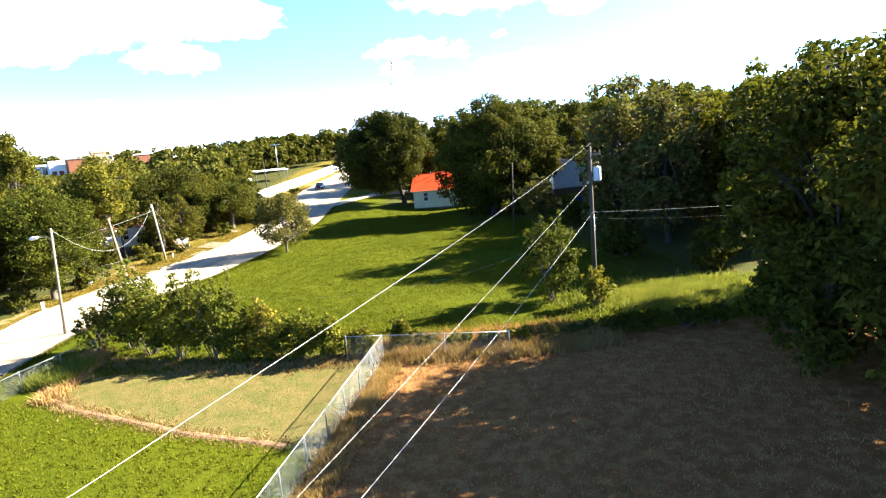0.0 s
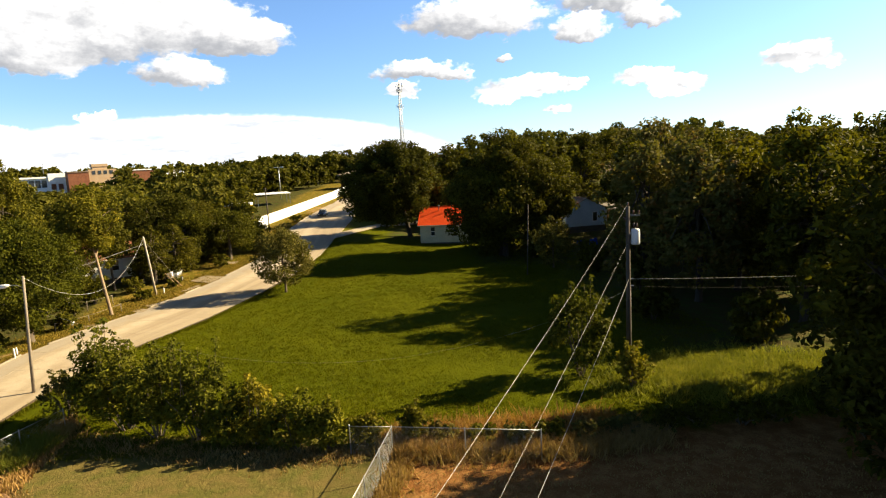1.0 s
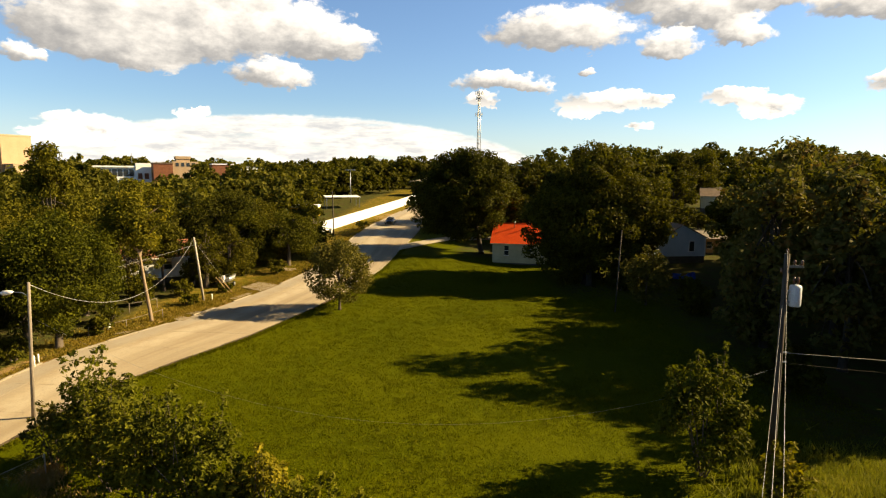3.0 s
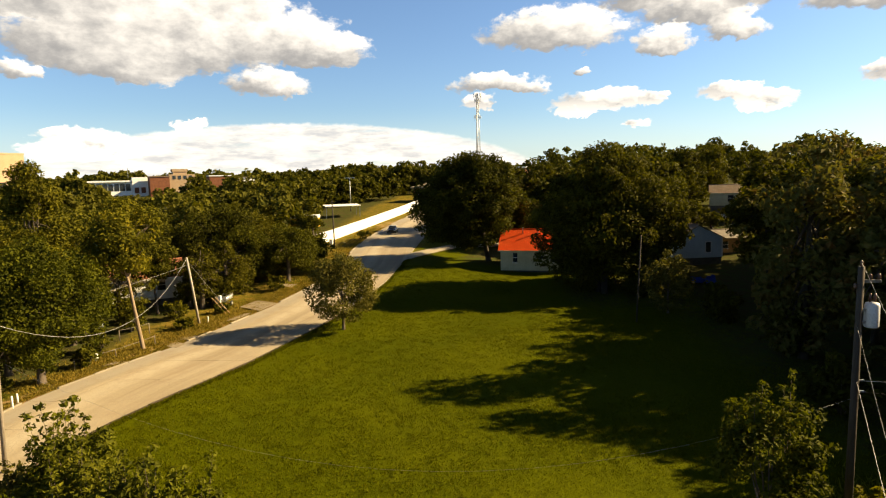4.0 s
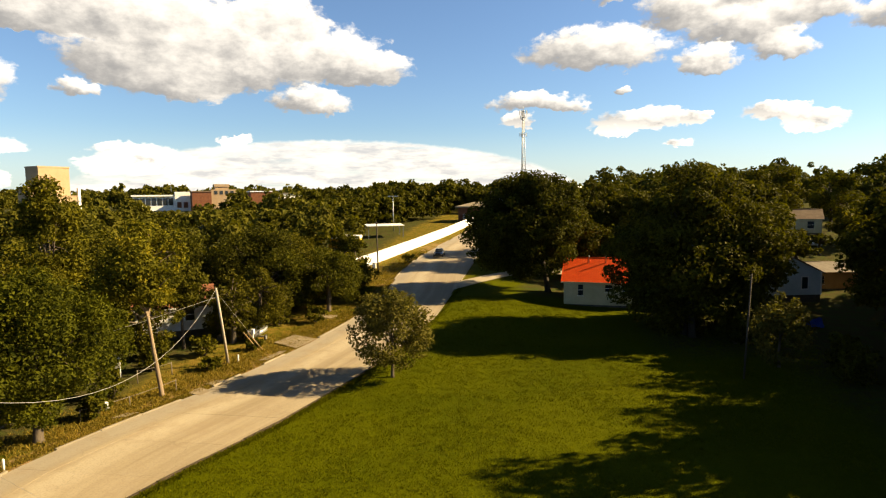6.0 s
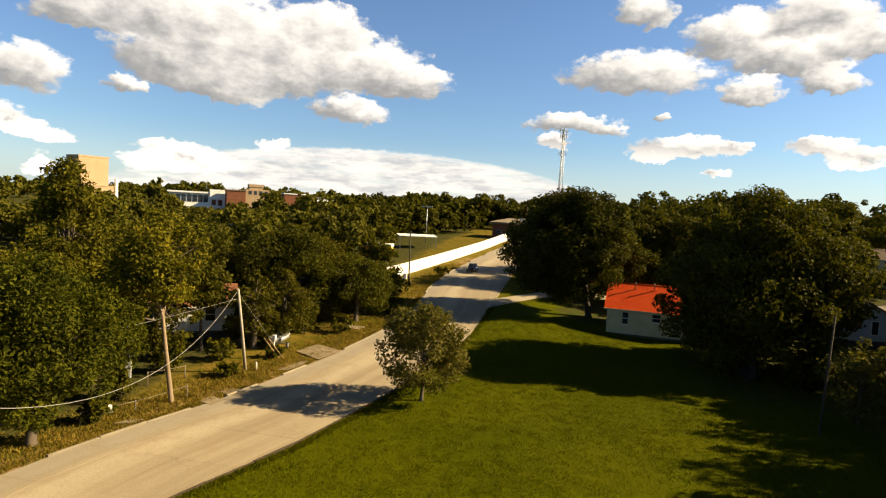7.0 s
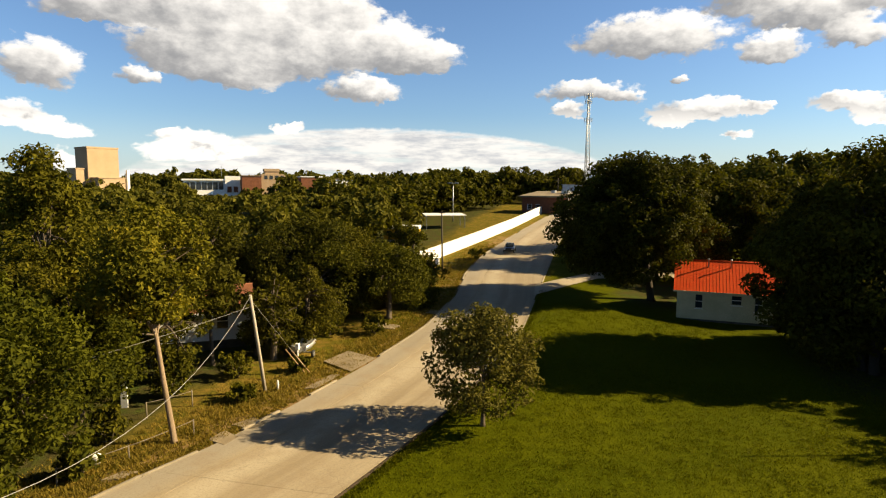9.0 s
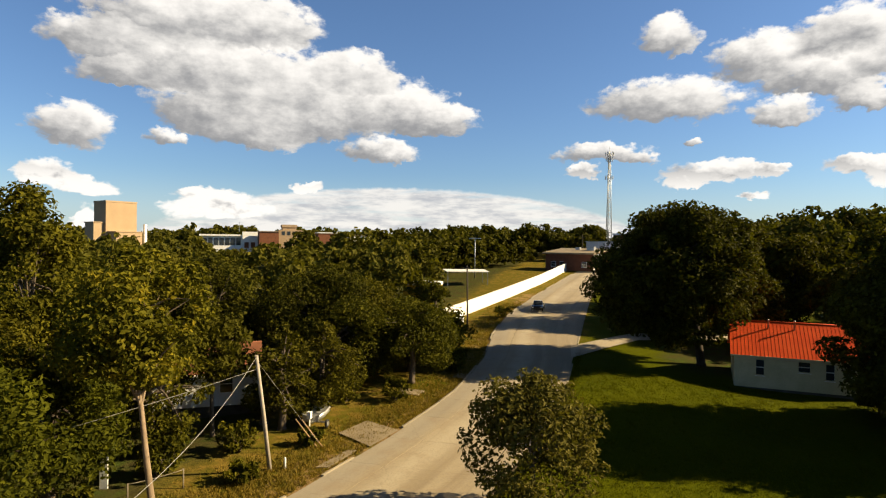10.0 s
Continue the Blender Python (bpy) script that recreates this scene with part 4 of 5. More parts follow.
for q in (-0.09, 0.09):
    bm = bmesh.new()
    tube(bm, [(0.48 + q, 0, 9.3), (0.48 + q, 0, 9.55), (0.48 + q, 0, 9.72)], [0.05, 0.06, 0.03], 8)
    part("bushing", bm, CERAMIC, tr)
for bz in (8.5, 9.0):
    part("bracket", boxes((0.1, 0.24, -0.08, 0.08, bz, bz + 0.1)), GALV, tr)
bm = bmesh.new()
tube(bm, [(0.14, 0.05, 6.1), (0.17, 0.05, 4), (0.18, 0.05, 0.2)], 0.025, 6)
part("conduit", bm, GALV, up)
for bz in (6.1, 5.65):
    part("service_bracket", boxes((-0.05, 0.35, -0.04, 0.04, bz, bz + 0.06)), GALV, up)

back = thing("utility_pole", -20.8, -30, "weathered wooden utility pole", "utility pole")
pole_body(back, 8.0, 0.16, 0.12, POLEWOOD)
part("crossarm", boxes((-0.5, 0.5, -0.05, 0.05, 6.9, 7.0)), POLEWOOD, back)

cable("power_cable", (11.45, 40.3, 10.95), (-20.3, -30, 7.5), 1.0, 0.0045, WIRE, "bare overhead power line to the pole top")
cable("power_cable", (11.4, 40.3, 8.4), (-21.6, -30, 2.4), 0.5, 0.0045, WIRE, "bare overhead power line below the transformer")
cable("service_cable", (11.45, 40.2, 6.12), (-20.8, -30, 4.0), 1.0, 0.008, WIRE, "twisted pale service cable along the yard")
cable("service_cable", (11.6, 40.3, 6.12), (33, 40.2, 5.6), 0.15, 0.011, WIRE, "pale service cable into the wood")
cable("service_cable", (11.55, 40.3, 5.65), (33, 40.6, 4.9), 0.3, 0.008, DARKPOLE, "thin dark cable under the service cable")

thin = thing("thin_pole", 10.6, 75.0, "thin bare wooden pole on the lawn", "pole")
pole_body(thin, 8.7, 0.09, 0.06, DARKPOLE, (0.35, 0))

lamp = thing("street_lamp", -28.7, 42.7, "weathered wooden street lamp pole with pale lamp head", "street lamp")
pole_body(lamp, 8.2, 0.115, 0.08, POLEWOOD, (0.9, -0.6))
bm = bmesh.new()
tube(bm, [(0.8, -0.54, 7.4), (0.45, -0.58, 7.6), (-0.15, -0.64, 7.65)], 0.03, 6)
part("arm", bm, GALV, lamp)
bm = bmesh.new()
tube(bm, [(-0.05, -0.64, 7.66), (-0.25, -0.66, 7.62), (-0.6, -0.69, 7.58), (-0.75, -0.7, 7.57)], [0.06, 0.13, 0.14, 0.05], 10)
part("lamp_head", bm, WHITEPAINT, lamp, "pale rounded lamp head")

pb = thing("leaning_pole", -33.9, 73.1, "sun-bleached leaning utility pole on the verge", "utility pole")
pole_body(pb, 7.2, 0.14, 0.10, PALEPOLE, (0.2, -1.9))
cable("telephone_cable", (-27.8, 42.1, 8.1), (-33.7, 71.2, 7.5), 3.3, 0.014, WIRE, "sagging pale cable between lamp and leaning pole")
cable("telephone_cable", (-33.75, 71.4, 6.8), (-42.5, 61.5, 4.2), 0.15, 0.016, WIRE, "pale cable from the leaning pole into trees")
cable("telephone_cable", (11.45, 40.3, 5.4), (-27.9, 42.2, 6.2), 4.4, 0.0035, GALV, "thin long cable sagging over the lawn")
cable("guy_wire", (-33.72, 71.25, 7.3), (-32.3, 76.2, 1.2), 0.0, 0.008, WIRE, "thin guy wire of the leaning pole")

lp = thing("street_pole", -31.7, 117, "slim dark street pole beside the white wall", "pole")
pole_body(lp, 8.4, 0.13, 0.09, DARKPOLE, (-0.2, 0.3))
part("bracket", boxes((-0.5, 0.3, -0.05, 0.05, 8.1, 8.2)), DARKPOLE, lp)
lt = thing("light_mast", -42.2, 171, "tall grey light mast with twin heads", "light mast")
pole_body(lt, 8.9, 0.14, 0.09, GALV)
part("lamp_head", boxes((-1.3, -0.2, -0.2, 0.2, 8.8, 9.0), (0.2, 1.3, -0.2, 0.2, 8.8, 9.0), (-0.3, 0.3, -0.06, 0.06, 8.85, 8.95)), GALV, lt)
for x, y, t0 in ((-20, 205, 9), (-13, 230, 10)):
    q = thing("utility_pole", x, y, "distant wooden utility pole on the hill", "utility pole", "distant poles")
    pole_body(q, t0, 0.15, 0.1, DARKPOLE)
    part("crossarm", boxes((-1, 1, -0.06, 0.06, t0 - 0.7, t0 - 0.55)), DARKPOLE, q)

# two raking props and a marker post near the leaning pole
for dx in (0.0, 0.45):
    t = thing("raking_prop", -33.6 + dx, 77.0, "raw timber prop leaning on the verge", "prop", "raking props")
    bm = bmesh.new()
    tube(bm, [(0.65, 0.3, -0.05), (-0.65, -0.3, 1.9)], 0.05, 6)
    part("timber", bm, PLANK, t)
for x, y, tl in ((-33.1, 73.4, 0.75), (-35.7, 51.2, 0.9), (-36.2, 52.2, 0.7)):
    t = thing("marker_post", x, y, "short white marker post at the roadside", "post", "marker posts")
    bm = bmesh.new()
    tube(bm, [(0, 0, -0.1), (0, 0, tl * 0.9), (0, 0, tl)], [0.07, 0.07, 0.045], 10)
    part("post", bm, WHITEPAINT, t)

# ---- fences ----


def chain_fence(name, pts, tall, label, gap=2.6, step=0.11):
    """Posts, a top rail, and a diagonal wire mesh."""
    f = thing(name, 0, 0, label, "fence", z=0)
    for a, b in zip(pts, pts[1:]):
        a, b = Vector((*a, 0)), Vector((*b, 0))
        L, d = (b - a).length, (b - a).normalized()
        k = max(1, round(L / gap))
        for i in range(k + 1):
            q = a.lerp(b, i / k)
            bm = bmesh.new()
            tube(bm, [q - Vector((0, 0, 0.1)), q + Vector((0, 0, tall)), q + Vector((0, 0, tall + 0.05))], [0.032, 0.032, 0.012], 8)
            part("post", bm, GALV, f)
        bm = bmesh.new()
        tube(bm, [a + Vector((0, 0, tall - 0.03)), b + Vector((0, 0, tall - 0.03))], 0.019, 6)
        part("top_rail", bm, GALV, f)
        vs, fs = [], []
        side = Vector((-d.y, d.x, 0)) * 0.003
        for up_ in (1, -1):
            s = -tall
            while s < L:
                s0, s1 = max(s, 0), min(s + tall, L)
                if s1 > s0:
                    z0, z1 = (s0 - s, s1 - s) if up_ == 1 else (tall - (s0 - s), tall - (s1 - s))
                    p0, p1 = a + d * s0 + Vector((0, 0, z0 * 0.97)), a + d * s1 + Vector((0, 0, z1 * 0.97))
                    w = d * 0.0028
                    o = len(vs)
                    vs += [p0 - w, p0 + w, p0 + side, p1 - w, p1 + w, p1 + side]
                    fs += [(o, o + 1, o + 4, o + 3), (o + 1, o + 2, o + 5, o + 4), (o + 2, o, o + 3, o + 5)]
                s += step
        part("wire_mesh", mesh_from("wire_mesh", vs, fs, GALV), GALV, f)
    return f


chain_fence("chain_link_fence", [(-3.5, 30.7), (-5.2, 21.5), (-6.9, 12.5), (-8.6, 3.5)], 1.5, "galvanised chain-link fence between the yards")
chain_fence("chain_link_fence", [(-5.6, 31.1), (-3.5, 30.75), (3.6, 29.4)], 1.5, "galvanised chain-link fence along the hedge", 3.5)
chain_fence("chain_link_fence", [(-25.2, 24.0), (-24.2, 31.0), (-22.8, 36.4)], 1.2, "galvanised chain-link fence at the yard's corner")
for pts in ([(-37.4, 59.4, 0.9), (-36.0, 62.6, 0.75), (-34.4, 65.9, 0.95)], [(-38.7, 67.2, 1.1), (-37.2, 69.6, 1.1)]):
    vf = thing("verge_fence", 0, 0, "low broken rail fence on the verge", "fence", "verge fences", z=0)
    for x, y, tl in pts:
        bm = bmesh.new()
        tube(bm, [(x, y, hz(x, y) - 0.1), (x, y, hz(x, y) + tl)], 0.04, 7)
        part("post", bm, POLEWOOD, vf)
    for (x0, y0, t0), (x1, y1, t1) in zip(pts, pts[1:]):
        bm = bmesh.new()
        tube(bm, sag((x0, y0, hz(x0, y0) + t0 - 0.05), (x1, y1, hz(x1, y1) + t1 - 0.05), 0.05, 6), 0.02, 6)
        part("rail", bm, POLEWOOD, vf)

# ---- houses ----


def window(parent, x, y, z, w, h, facing=1, name="window"):
    """A sash window set in a wall that faces -y: frame, sill, two panes."""
    f = 0.07
    o = part(name, boxes((x - w / 2 - f, x - w / 2, y - 0.05, y + 0.08, z - f, z + h + f), (x + w / 2, x + w / 2 + f, y - 0.05, y + 0.08, z - f, z + h + f),
                         (x - w / 2, x + w / 2, y - 0.05, y + 0.08, z + h, z + h + f), (x - w / 2, x + w / 2, y - 0.05, y + 0.08, z - f, z),
                         (x - w / 2, x + w / 2, y - 0.02, y + 0.06, z + h / 2 - 0.025, z + h / 2 + 0.025)), WHITEPAINT, parent)
    for k in (0, 1):
        part("pane", boxes((x - w / 2, x + w / 2, y + 0.03, y + 0.045, z + k * h / 2 + 0.02, z + (k + 1) * h / 2 - 0.02)), GLASS, o)
    part("sill", boxes((x - w / 2 - 0.1, x + w / 2 + 0.1, y - 0.1, y - 0.05, z - f - 0.04, z - f)), WHITEPAINT, o)
    return o


def pierced(w, h, thick, holes, z0=0.0, x0=0.0, y0=0.0):
    """A wall facing -y from x0 to x0 + w with openings (x, z, width, height) through it."""
    xs = sorted({0.0, w, *[q for x, z, a, b in holes for q in (x - a / 2 - x0, x + a / 2 - x0)]})
    bm = bmesh.new()
    for a, b in zip(xs, xs[1:]):
        mid = (a + b) / 2 + x0
        cuts = sorted((z, z + d) for x, z, c, d in holes if x - c / 2 < mid < x + c / 2)
        lo = z0
        for c0, c1 in cuts + [(z0 + h, None)]:
            if c0 > lo + 0.001:
                box(bm, x0 + a, x0 + b, y0, y0 + thick, lo, c0)
            lo = c1
    return bm


def gable_house(name, x, y, rz, w, d, wall_h, rise, wall, roof, label, found=0.5, wins=(), ribs=True, eave=0.35, z=None):
    """A gabled house, its ridge along x, its front facing -y; wins: (x, z, width, height) in the front."""
    t = thing(name, x, y, label, "house", rz=rz, z=z)
    part("foundation", boxes((0.05, w - 0.05, 0.05, d - 0.05, -1.2, found)), BLOCK, t)
    part("wall", pierced(w, wall_h, 0.15, wins, found), wall, t)
    part("wall", boxes((0, w, d - 0.15, d, found, found + wall_h)), wall, t)
    top = found + wall_h
    for gx0 in (0.0, w - 0.15):
        bm = boxes((gx0, gx0 + 0.15, 0.15, d - 0.15, found, top))
        vs = [bm.verts.new(c) for c in ((gx0, 0.0, top), (gx0, d, top), (gx0, d / 2, top + rise - 0.05), (gx0 + 0.15, 0.0, top), (gx0 + 0.15, d, top), (gx0 + 0.15, d / 2, top + rise - 0.05))]
        for f in ((0, 2, 1), (3, 4, 5), (0, 3, 5, 2), (1, 2, 5, 4)):
            bm.faces.new([vs[i] for i in f])
        part("gable", bm, wall, t)
    # lapped boards on the front
    slope = rise / (d / 2)
    for s in (0, 1):
        bm = bmesh.new()
        y0, y1 = (-eave, d / 2) if s == 0 else (d + eave, d / 2)
        z0, z1 = top - eave * slope, top + rise
        v = [bm.verts.new(c) for c in ((-eave, y0, z0), (w + eave, y0, z0), (w + eave, y1, z1), (-eave, y1, z1), (-eave, y0, z0 + 0.09), (w + eave, y0, z0 + 0.09), (w + eave, y1, z1 + 0.09), (-eave, y1, z1 + 0.09))]
        for f in ((3, 2, 1, 0), (4, 5, 6, 7), (0, 1, 5, 4), (1, 2, 6, 5), (2, 3, 7, 6), (3, 0, 4, 7)):
            bm.faces.new([v[i] for i in f])
        slab_ = part("roof", bm, roof, t)
        if ribs:
            n = int(w / 0.3)
            q = [(-0.025, y0, z0 + 0.09), (0.025, y0, z0 + 0.09), (0.025, y1, z1 + 0.09), (-0.025, y1, z1 + 0.09)]
            seam = mesh_from("seam", q + [(c[0], c[1], c[2] + 0.016) for c in q], [(4, 5, 6, 7), (0, 1, 5, 4), (1, 2, 6, 5), (2, 3, 7, 6), (3, 0, 4, 7)], roof)
            for i in range(n + 1):
                part("seam", seam, roof, slab_, m=pose(-eave + 0.03 + (w + 2 * eave - 0.06) * i / n, 0, 0))
    bm = bmesh.new()
    tube(bm, [(-eave, d / 2, top + rise + 0.08), (w + eave, d / 2, top + rise + 0.08)], 0.09, 6)
    part("ridge_cap", bm, roof, t)
    part("fascia", boxes((-eave, w + eave, -eave - 0.03, -eave, top - eave * slope - 0.06, top - eave * slope + 0.09)), wall, t)
    for wx, wz, ww, wh in wins:
        window(t, wx, 0.06, wz, ww, wh)
    return t


RED_WINS = ((2.15, 1.5, 0.65, 1.4), (5.7, 2.05, 0.9, 0.9), (7.7, 1.5, 0.65, 1.4))
red = gable_house("house", -2.75, 102.7, -8.5, 10.8, 7.0, 3.15, 2.55, SIDING, REDMETAL, "small white house with a bright red metal roof", 0.3, RED_WINS, z=0.72)
for vx in (3.0, 5.2):
    bm = bmesh.new()
    tube(bm, [(vx, 2.7, 5.0), (vx, 2.7, 6.3), (vx, 2.7, 6.35), (vx, 2.7, 6.42)], [0.07, 0.07, 0.13, 0.05], 8)
    part("vent_pipe", bm, GALV, red)
for k in range(23):
    z0, z1, at = 0.32 + k * 0.135, 0.44 + k * 0.135, 0.0
    for wx, wz, ww, wh in RED_WINS + ((10.9, 0, 0, 9),):
        if z1 > wz - 0.15 and z0 < wz + wh + 0.1:
            if wx - ww / 2 - 0.12 > at:
                part("siding_board", boxes((at, min(wx - ww / 2 - 0.1, 10.8), -0.016, -0.002, z0, z1)), SIDING, red)
            at = wx + ww / 2 + 0.1

blue = gable_house("house", 20.9, 112.0, -78.0, 7.5, 7.6, 2.9, 1.9, BLUESIDING, SHINGLE, "weathered pale blue house with a brown roof", 0.6, ((2.0, 1.5, 0.8, 1.2), (5.0, 1.5, 0.8, 1.2)), False)
part("gable_window", boxes((7.5, 7.56, 5.0, 5.75, 1.4, 2.9)), GLASS, blue)
part("window_trim", boxes((7.5, 7.54, 4.88, 5.0, 1.3, 3.0), (7.5, 7.54, 5.75, 5.87, 1.3, 3.0), (7.5, 7.54, 5.0, 5.75, 2.9, 3.0), (7.5, 7.54, 5.0, 5.75, 1.3, 1.4)), WHITEPAINT, blue)
for cy0 in (-0.05, 7.45):
    part("corner_board", boxes((7.502, 7.53, cy0, cy0 + 0.2, 0.6, 3.5)), WHITEPAINT, blue)

tarp = thing("tarpaulin", 23.0, 93.5, "crumpled bright blue tarpaulin beside the blue house", "tarpaulin")
bm = bmesh.new()
gridv = [[bm.verts.new((i * 0.3 - 1.5, j * 0.36 - 0.7, 1.1 * max(0, 1 - abs(j - 2) / 2.6) * (0.75 + 0.5 * noise.noise((i * 0.6, j * 0.7, 5))) + 0.02)) for j in range(5)] for i in range(11)]
for i in range(10):
    for j in range(4):
        bm.faces.new((gridv[i][j], gridv[i + 1][j], gridv[i + 1][j + 1], gridv[i][j + 1]))
part("sheet", bm, TARP, tarp)

gable_house("house", 45.8, 158.5, -16, 6.2, 6.0, 3.0, 1.7, SIDING, SHINGLE, "distant white house with a brown shingle roof", 1.7, ((4.2, 2.6, 1.2, 1.5),), False)
gable_house("shed", 29.8, 112.5, 8, 8, 5, 2.4, 1.0, TANWALL, GREYSHINGLE, "low tan shed with a flat grey roof", 0.3, ((3, 1, 0.9, 1.1),), False)
gable_house("house", -47.0, 78.4, 33, 7.5, 6.5, 2.6, 1.6, WHITEPAINT, BRICK, "white house with a rusty roof among trees", 0.9, ((1.8, 1.9, 0.9, 1.3), (5.2, 1.9, 0.9, 1.3)), False)

# things in the gap beside the red-roofed house
pch = thing("porch", 8.6, 101.4, "small pale timber porch with steps", "porch", rz=4)
part("deck", boxes((0, 2.4, -1.6, 0, 0.0, 0.5)), PLANK, pch)
for px in (0.05, 2.3):
    part("porch_post", boxes((px, px + 0.09, -1.58, -1.49, 0.5, 2.6)), WHITEPAINT, pch)
for k in range(3):
    part("step", boxes((0.5, 1.9, -1.9 - 0.28 * k, -1.62 - 0.28 * k, -0.05, 0.36 - 0.16 * k)), PLANK, pch)

# ---- white wall and the hilltop buildings ----
wall = tagged(new("wall_white"), "long smooth white-painted boundary wall", "wall", kind="structure")
WALL = [(-36.4, 119.5), (-34.8, 125.5), (-33.5, 131.5), (-30.8, 144.3), (-27.1, 163.6), (-25.0, 177.8), (-23.6, 193)]
for (x0, y0), (x1, y1) in zip(WALL, WALL[1:]):
    n = max(1, round(math.hypot(x1 - x0, y1 - y0) / 3.6))
    for i in range(n):
        a, b = Vector((x0 + (x1 - x0) * i / n, y0 + (y1 - y0) * i / n)), Vector((x0 + (x1 - x0) * (i + 1) / n, y0 + (y1 - y0) * (i + 1) / n))
        L, ang = (b - a).length, math.degrees(math.atan2(b.y - a.y, b.x - a.x))
        za, zb = hz(a.x, a.y), hz(b.x, b.y)
        bm = boxes((0.008, L - 0.008, -0.1, 0.1, -0.6, 1.9), (-0.0, L, -0.13, 0.13, 1.9, 1.98))
        for v in bm.verts:
            v.co.z += (zb - za) * v.co.x / L
        part("wall_panel", bm, WHITEPAINT, wall, m=pose(a.x, a.y, za, 0, 0, ang))

can = thing("canopy", -42.0, 161.0, "open shelter with a flat white metal roof", "shelter", rz=24)
bm = boxes((-4.4, 4.4, -2.6, 2.6, 2.75, 2.87))
for v in bm.verts:
    v.co.z += 0.05 * v.co.y
part("roof", bm, WHITEPAINT, can)
for px in (-4.1, 4.1):
    for py in (-2.3, 2.3):
        part("post", boxes((px - 0.06, px + 0.06, py - 0.06, py + 0.06, -0.3, 2.75 + 0.05 * py)), GALV, can)

hall = thing("low_building", -29.0, 197, "long low brick building with a pale flat roof", "building", rz=-22)
part("wall", pierced(13, 4.2, 0.25, ((2.2, 0.9, 1.6, 1.4), (4.6, 0.9, 1.2, 1.4), (10.6, 0.9, 1.6, 1.4)), 0.0), BRICK, hall)
part("wall", boxes((0, 13, 9.75, 10, -0.5, 4.2), (0, 0.25, 0.25, 9.75, -0.5, 4.2)), BRICK, hall)
part("end_wall", boxes((12.75, 13, 0.25, 9.75, -0.5, 4.2)), WHITEPAINT, hall, "white-painted end wall")
bm = boxes((-0.6, 13.5, -0.9, 10.5, 4.2, 4.62), bevel=0.04)
for v in bm.verts:
    v.co.z += 0.10 * v.co.y
part("roof", bm, OLDPAVE, hall, "pale weathered flat roof")
part("entrance", boxes((-1.3, 1.3, -0.9, 0.9, -0.3, 3.7)), TANWALL, hall, "sunlit orange entrance", m=pose(15.2, -0.4, 0, 0, 0, 58))
for wx in (2.2, 4.6, 10.6):
    window(hall, wx, 0.1, 1.0, 1.2, 1.2)
part("rooftop_unit", boxes((9, 11, 5, 6.5, 5.0, 6.1), bevel=0.04), GALV, hall)
part("rooftop_unit", boxes((5.5, 6.7, 6, 7, 5.1, 5.9), bevel=0.04), GALV, hall)
wing = thing("low_building", -19.0, 203, "low brick wing with a tan flat roof", "building", rz=-22)
part("wall", boxes((0, 11, 0, 8, -0.5, 4.9)), BRICK, wing)
part("roof", boxes((-0.4, 11.4, -0.5, 8.4, 4.9, 5.3), bevel=0.03), TAN, wing)
store = thing("metal_store", -19.4, 222, "tall store clad in grey-white metal sheets", "building", rz=-22)
for k in range(5):
    part("wall_panel", boxes((k * 1.9, k * 1.9 + 1.84, 0, 0.12, -0.5, 6.6)), WHITEPAINT if k == 3 else GREYPAINT, store)
part("wall", boxes((0, 9.44, 0.14, 6, -0.5, 6.58)), GREYPAINT, store)
part("roof", boxes((-0.2, 9.7, -0.2, 6.2, 6.6, 6.8)), GALV, store)
hall2 = thing("large_building", -10.5, 252, "flat-roofed brick building near the radio mast", "building", rz=-14)
part("wall", boxes((0, 18, 0.2, 12, -0.5, 8.2)), BRICK, hall2)
part("roof", boxes((-0.8, 18.8, -1.2, 12.6, 8.2, 8.75)), WHITEPAINT, hall2, "thin white flat roof")
for k in range(3):
    part("cladding_panel", boxes((6.0 + k * 2.4, 8.3 + k * 2.4, -0.05, 0.19, 0, 8.0)), GREYPAINT, hall2)
for px in (5.4, 13.8):
    part("post", boxes((px, px + 0.35, -1.1, -0.75, -0.5, 8.2)), WHITEPAINT, hall2)
stack = thing("chimney", -8.4, 250.3, "short orange brick chimney", "chimney", rz=20)
part("stack", boxes((0, 0.9, 0, 0.9, -0.5, 6.9), (-0.08, 0.98, -0.08, 0.98, 6.9, 7.1)), TANWALL, stack)
# ---- radio mast ----
mast = thing("radio_mast", -12.4, 300, "tall slender grey lattice radio mast", "radio mast")
MAST_H = 43.5
corners = [(math.cos(a), math.sin(a)) for a in (0.3, 2.394, 4.488)]


def mast_r(z):
    return 1.55 - 1.15 * z / MAST_H


for cx, cy in corners:
    bm = bmesh.new()
    tube(bm, [(cx * mast_r(0), cy * mast_r(0), -0.5), (cx * mast_r(MAST_H), cy * mast_r(MAST_H), MAST_H)], [0.17, 0.12], 6)
    part("leg", bm, GALV, mast)
bm = bmesh.new()
z = 0.0
while z < MAST_H - 1:
    step = max(1.3, mast_r(z) * 1.7)
    for i in range(3):
        a, b = corners[i], corners[(i + 1) % 3]
        p0, p1 = (a[0] * mast_r(z), a[1] * mast_r(z), z), (b[0] * mast_r(z + step), b[1] * mast_r(z + step), z + step)
        tube(bm, [p0, p1], 0.07, 4, False)
        tube(bm, [(b[0] * mast_r(z), b[1] * mast_r(z), z), (a[0] * mast_r(z + step), a[1] * mast_r(z + step), z + step)], 0.05, 4, False)
    z += step
part("bracing", bm, GALV, mast)
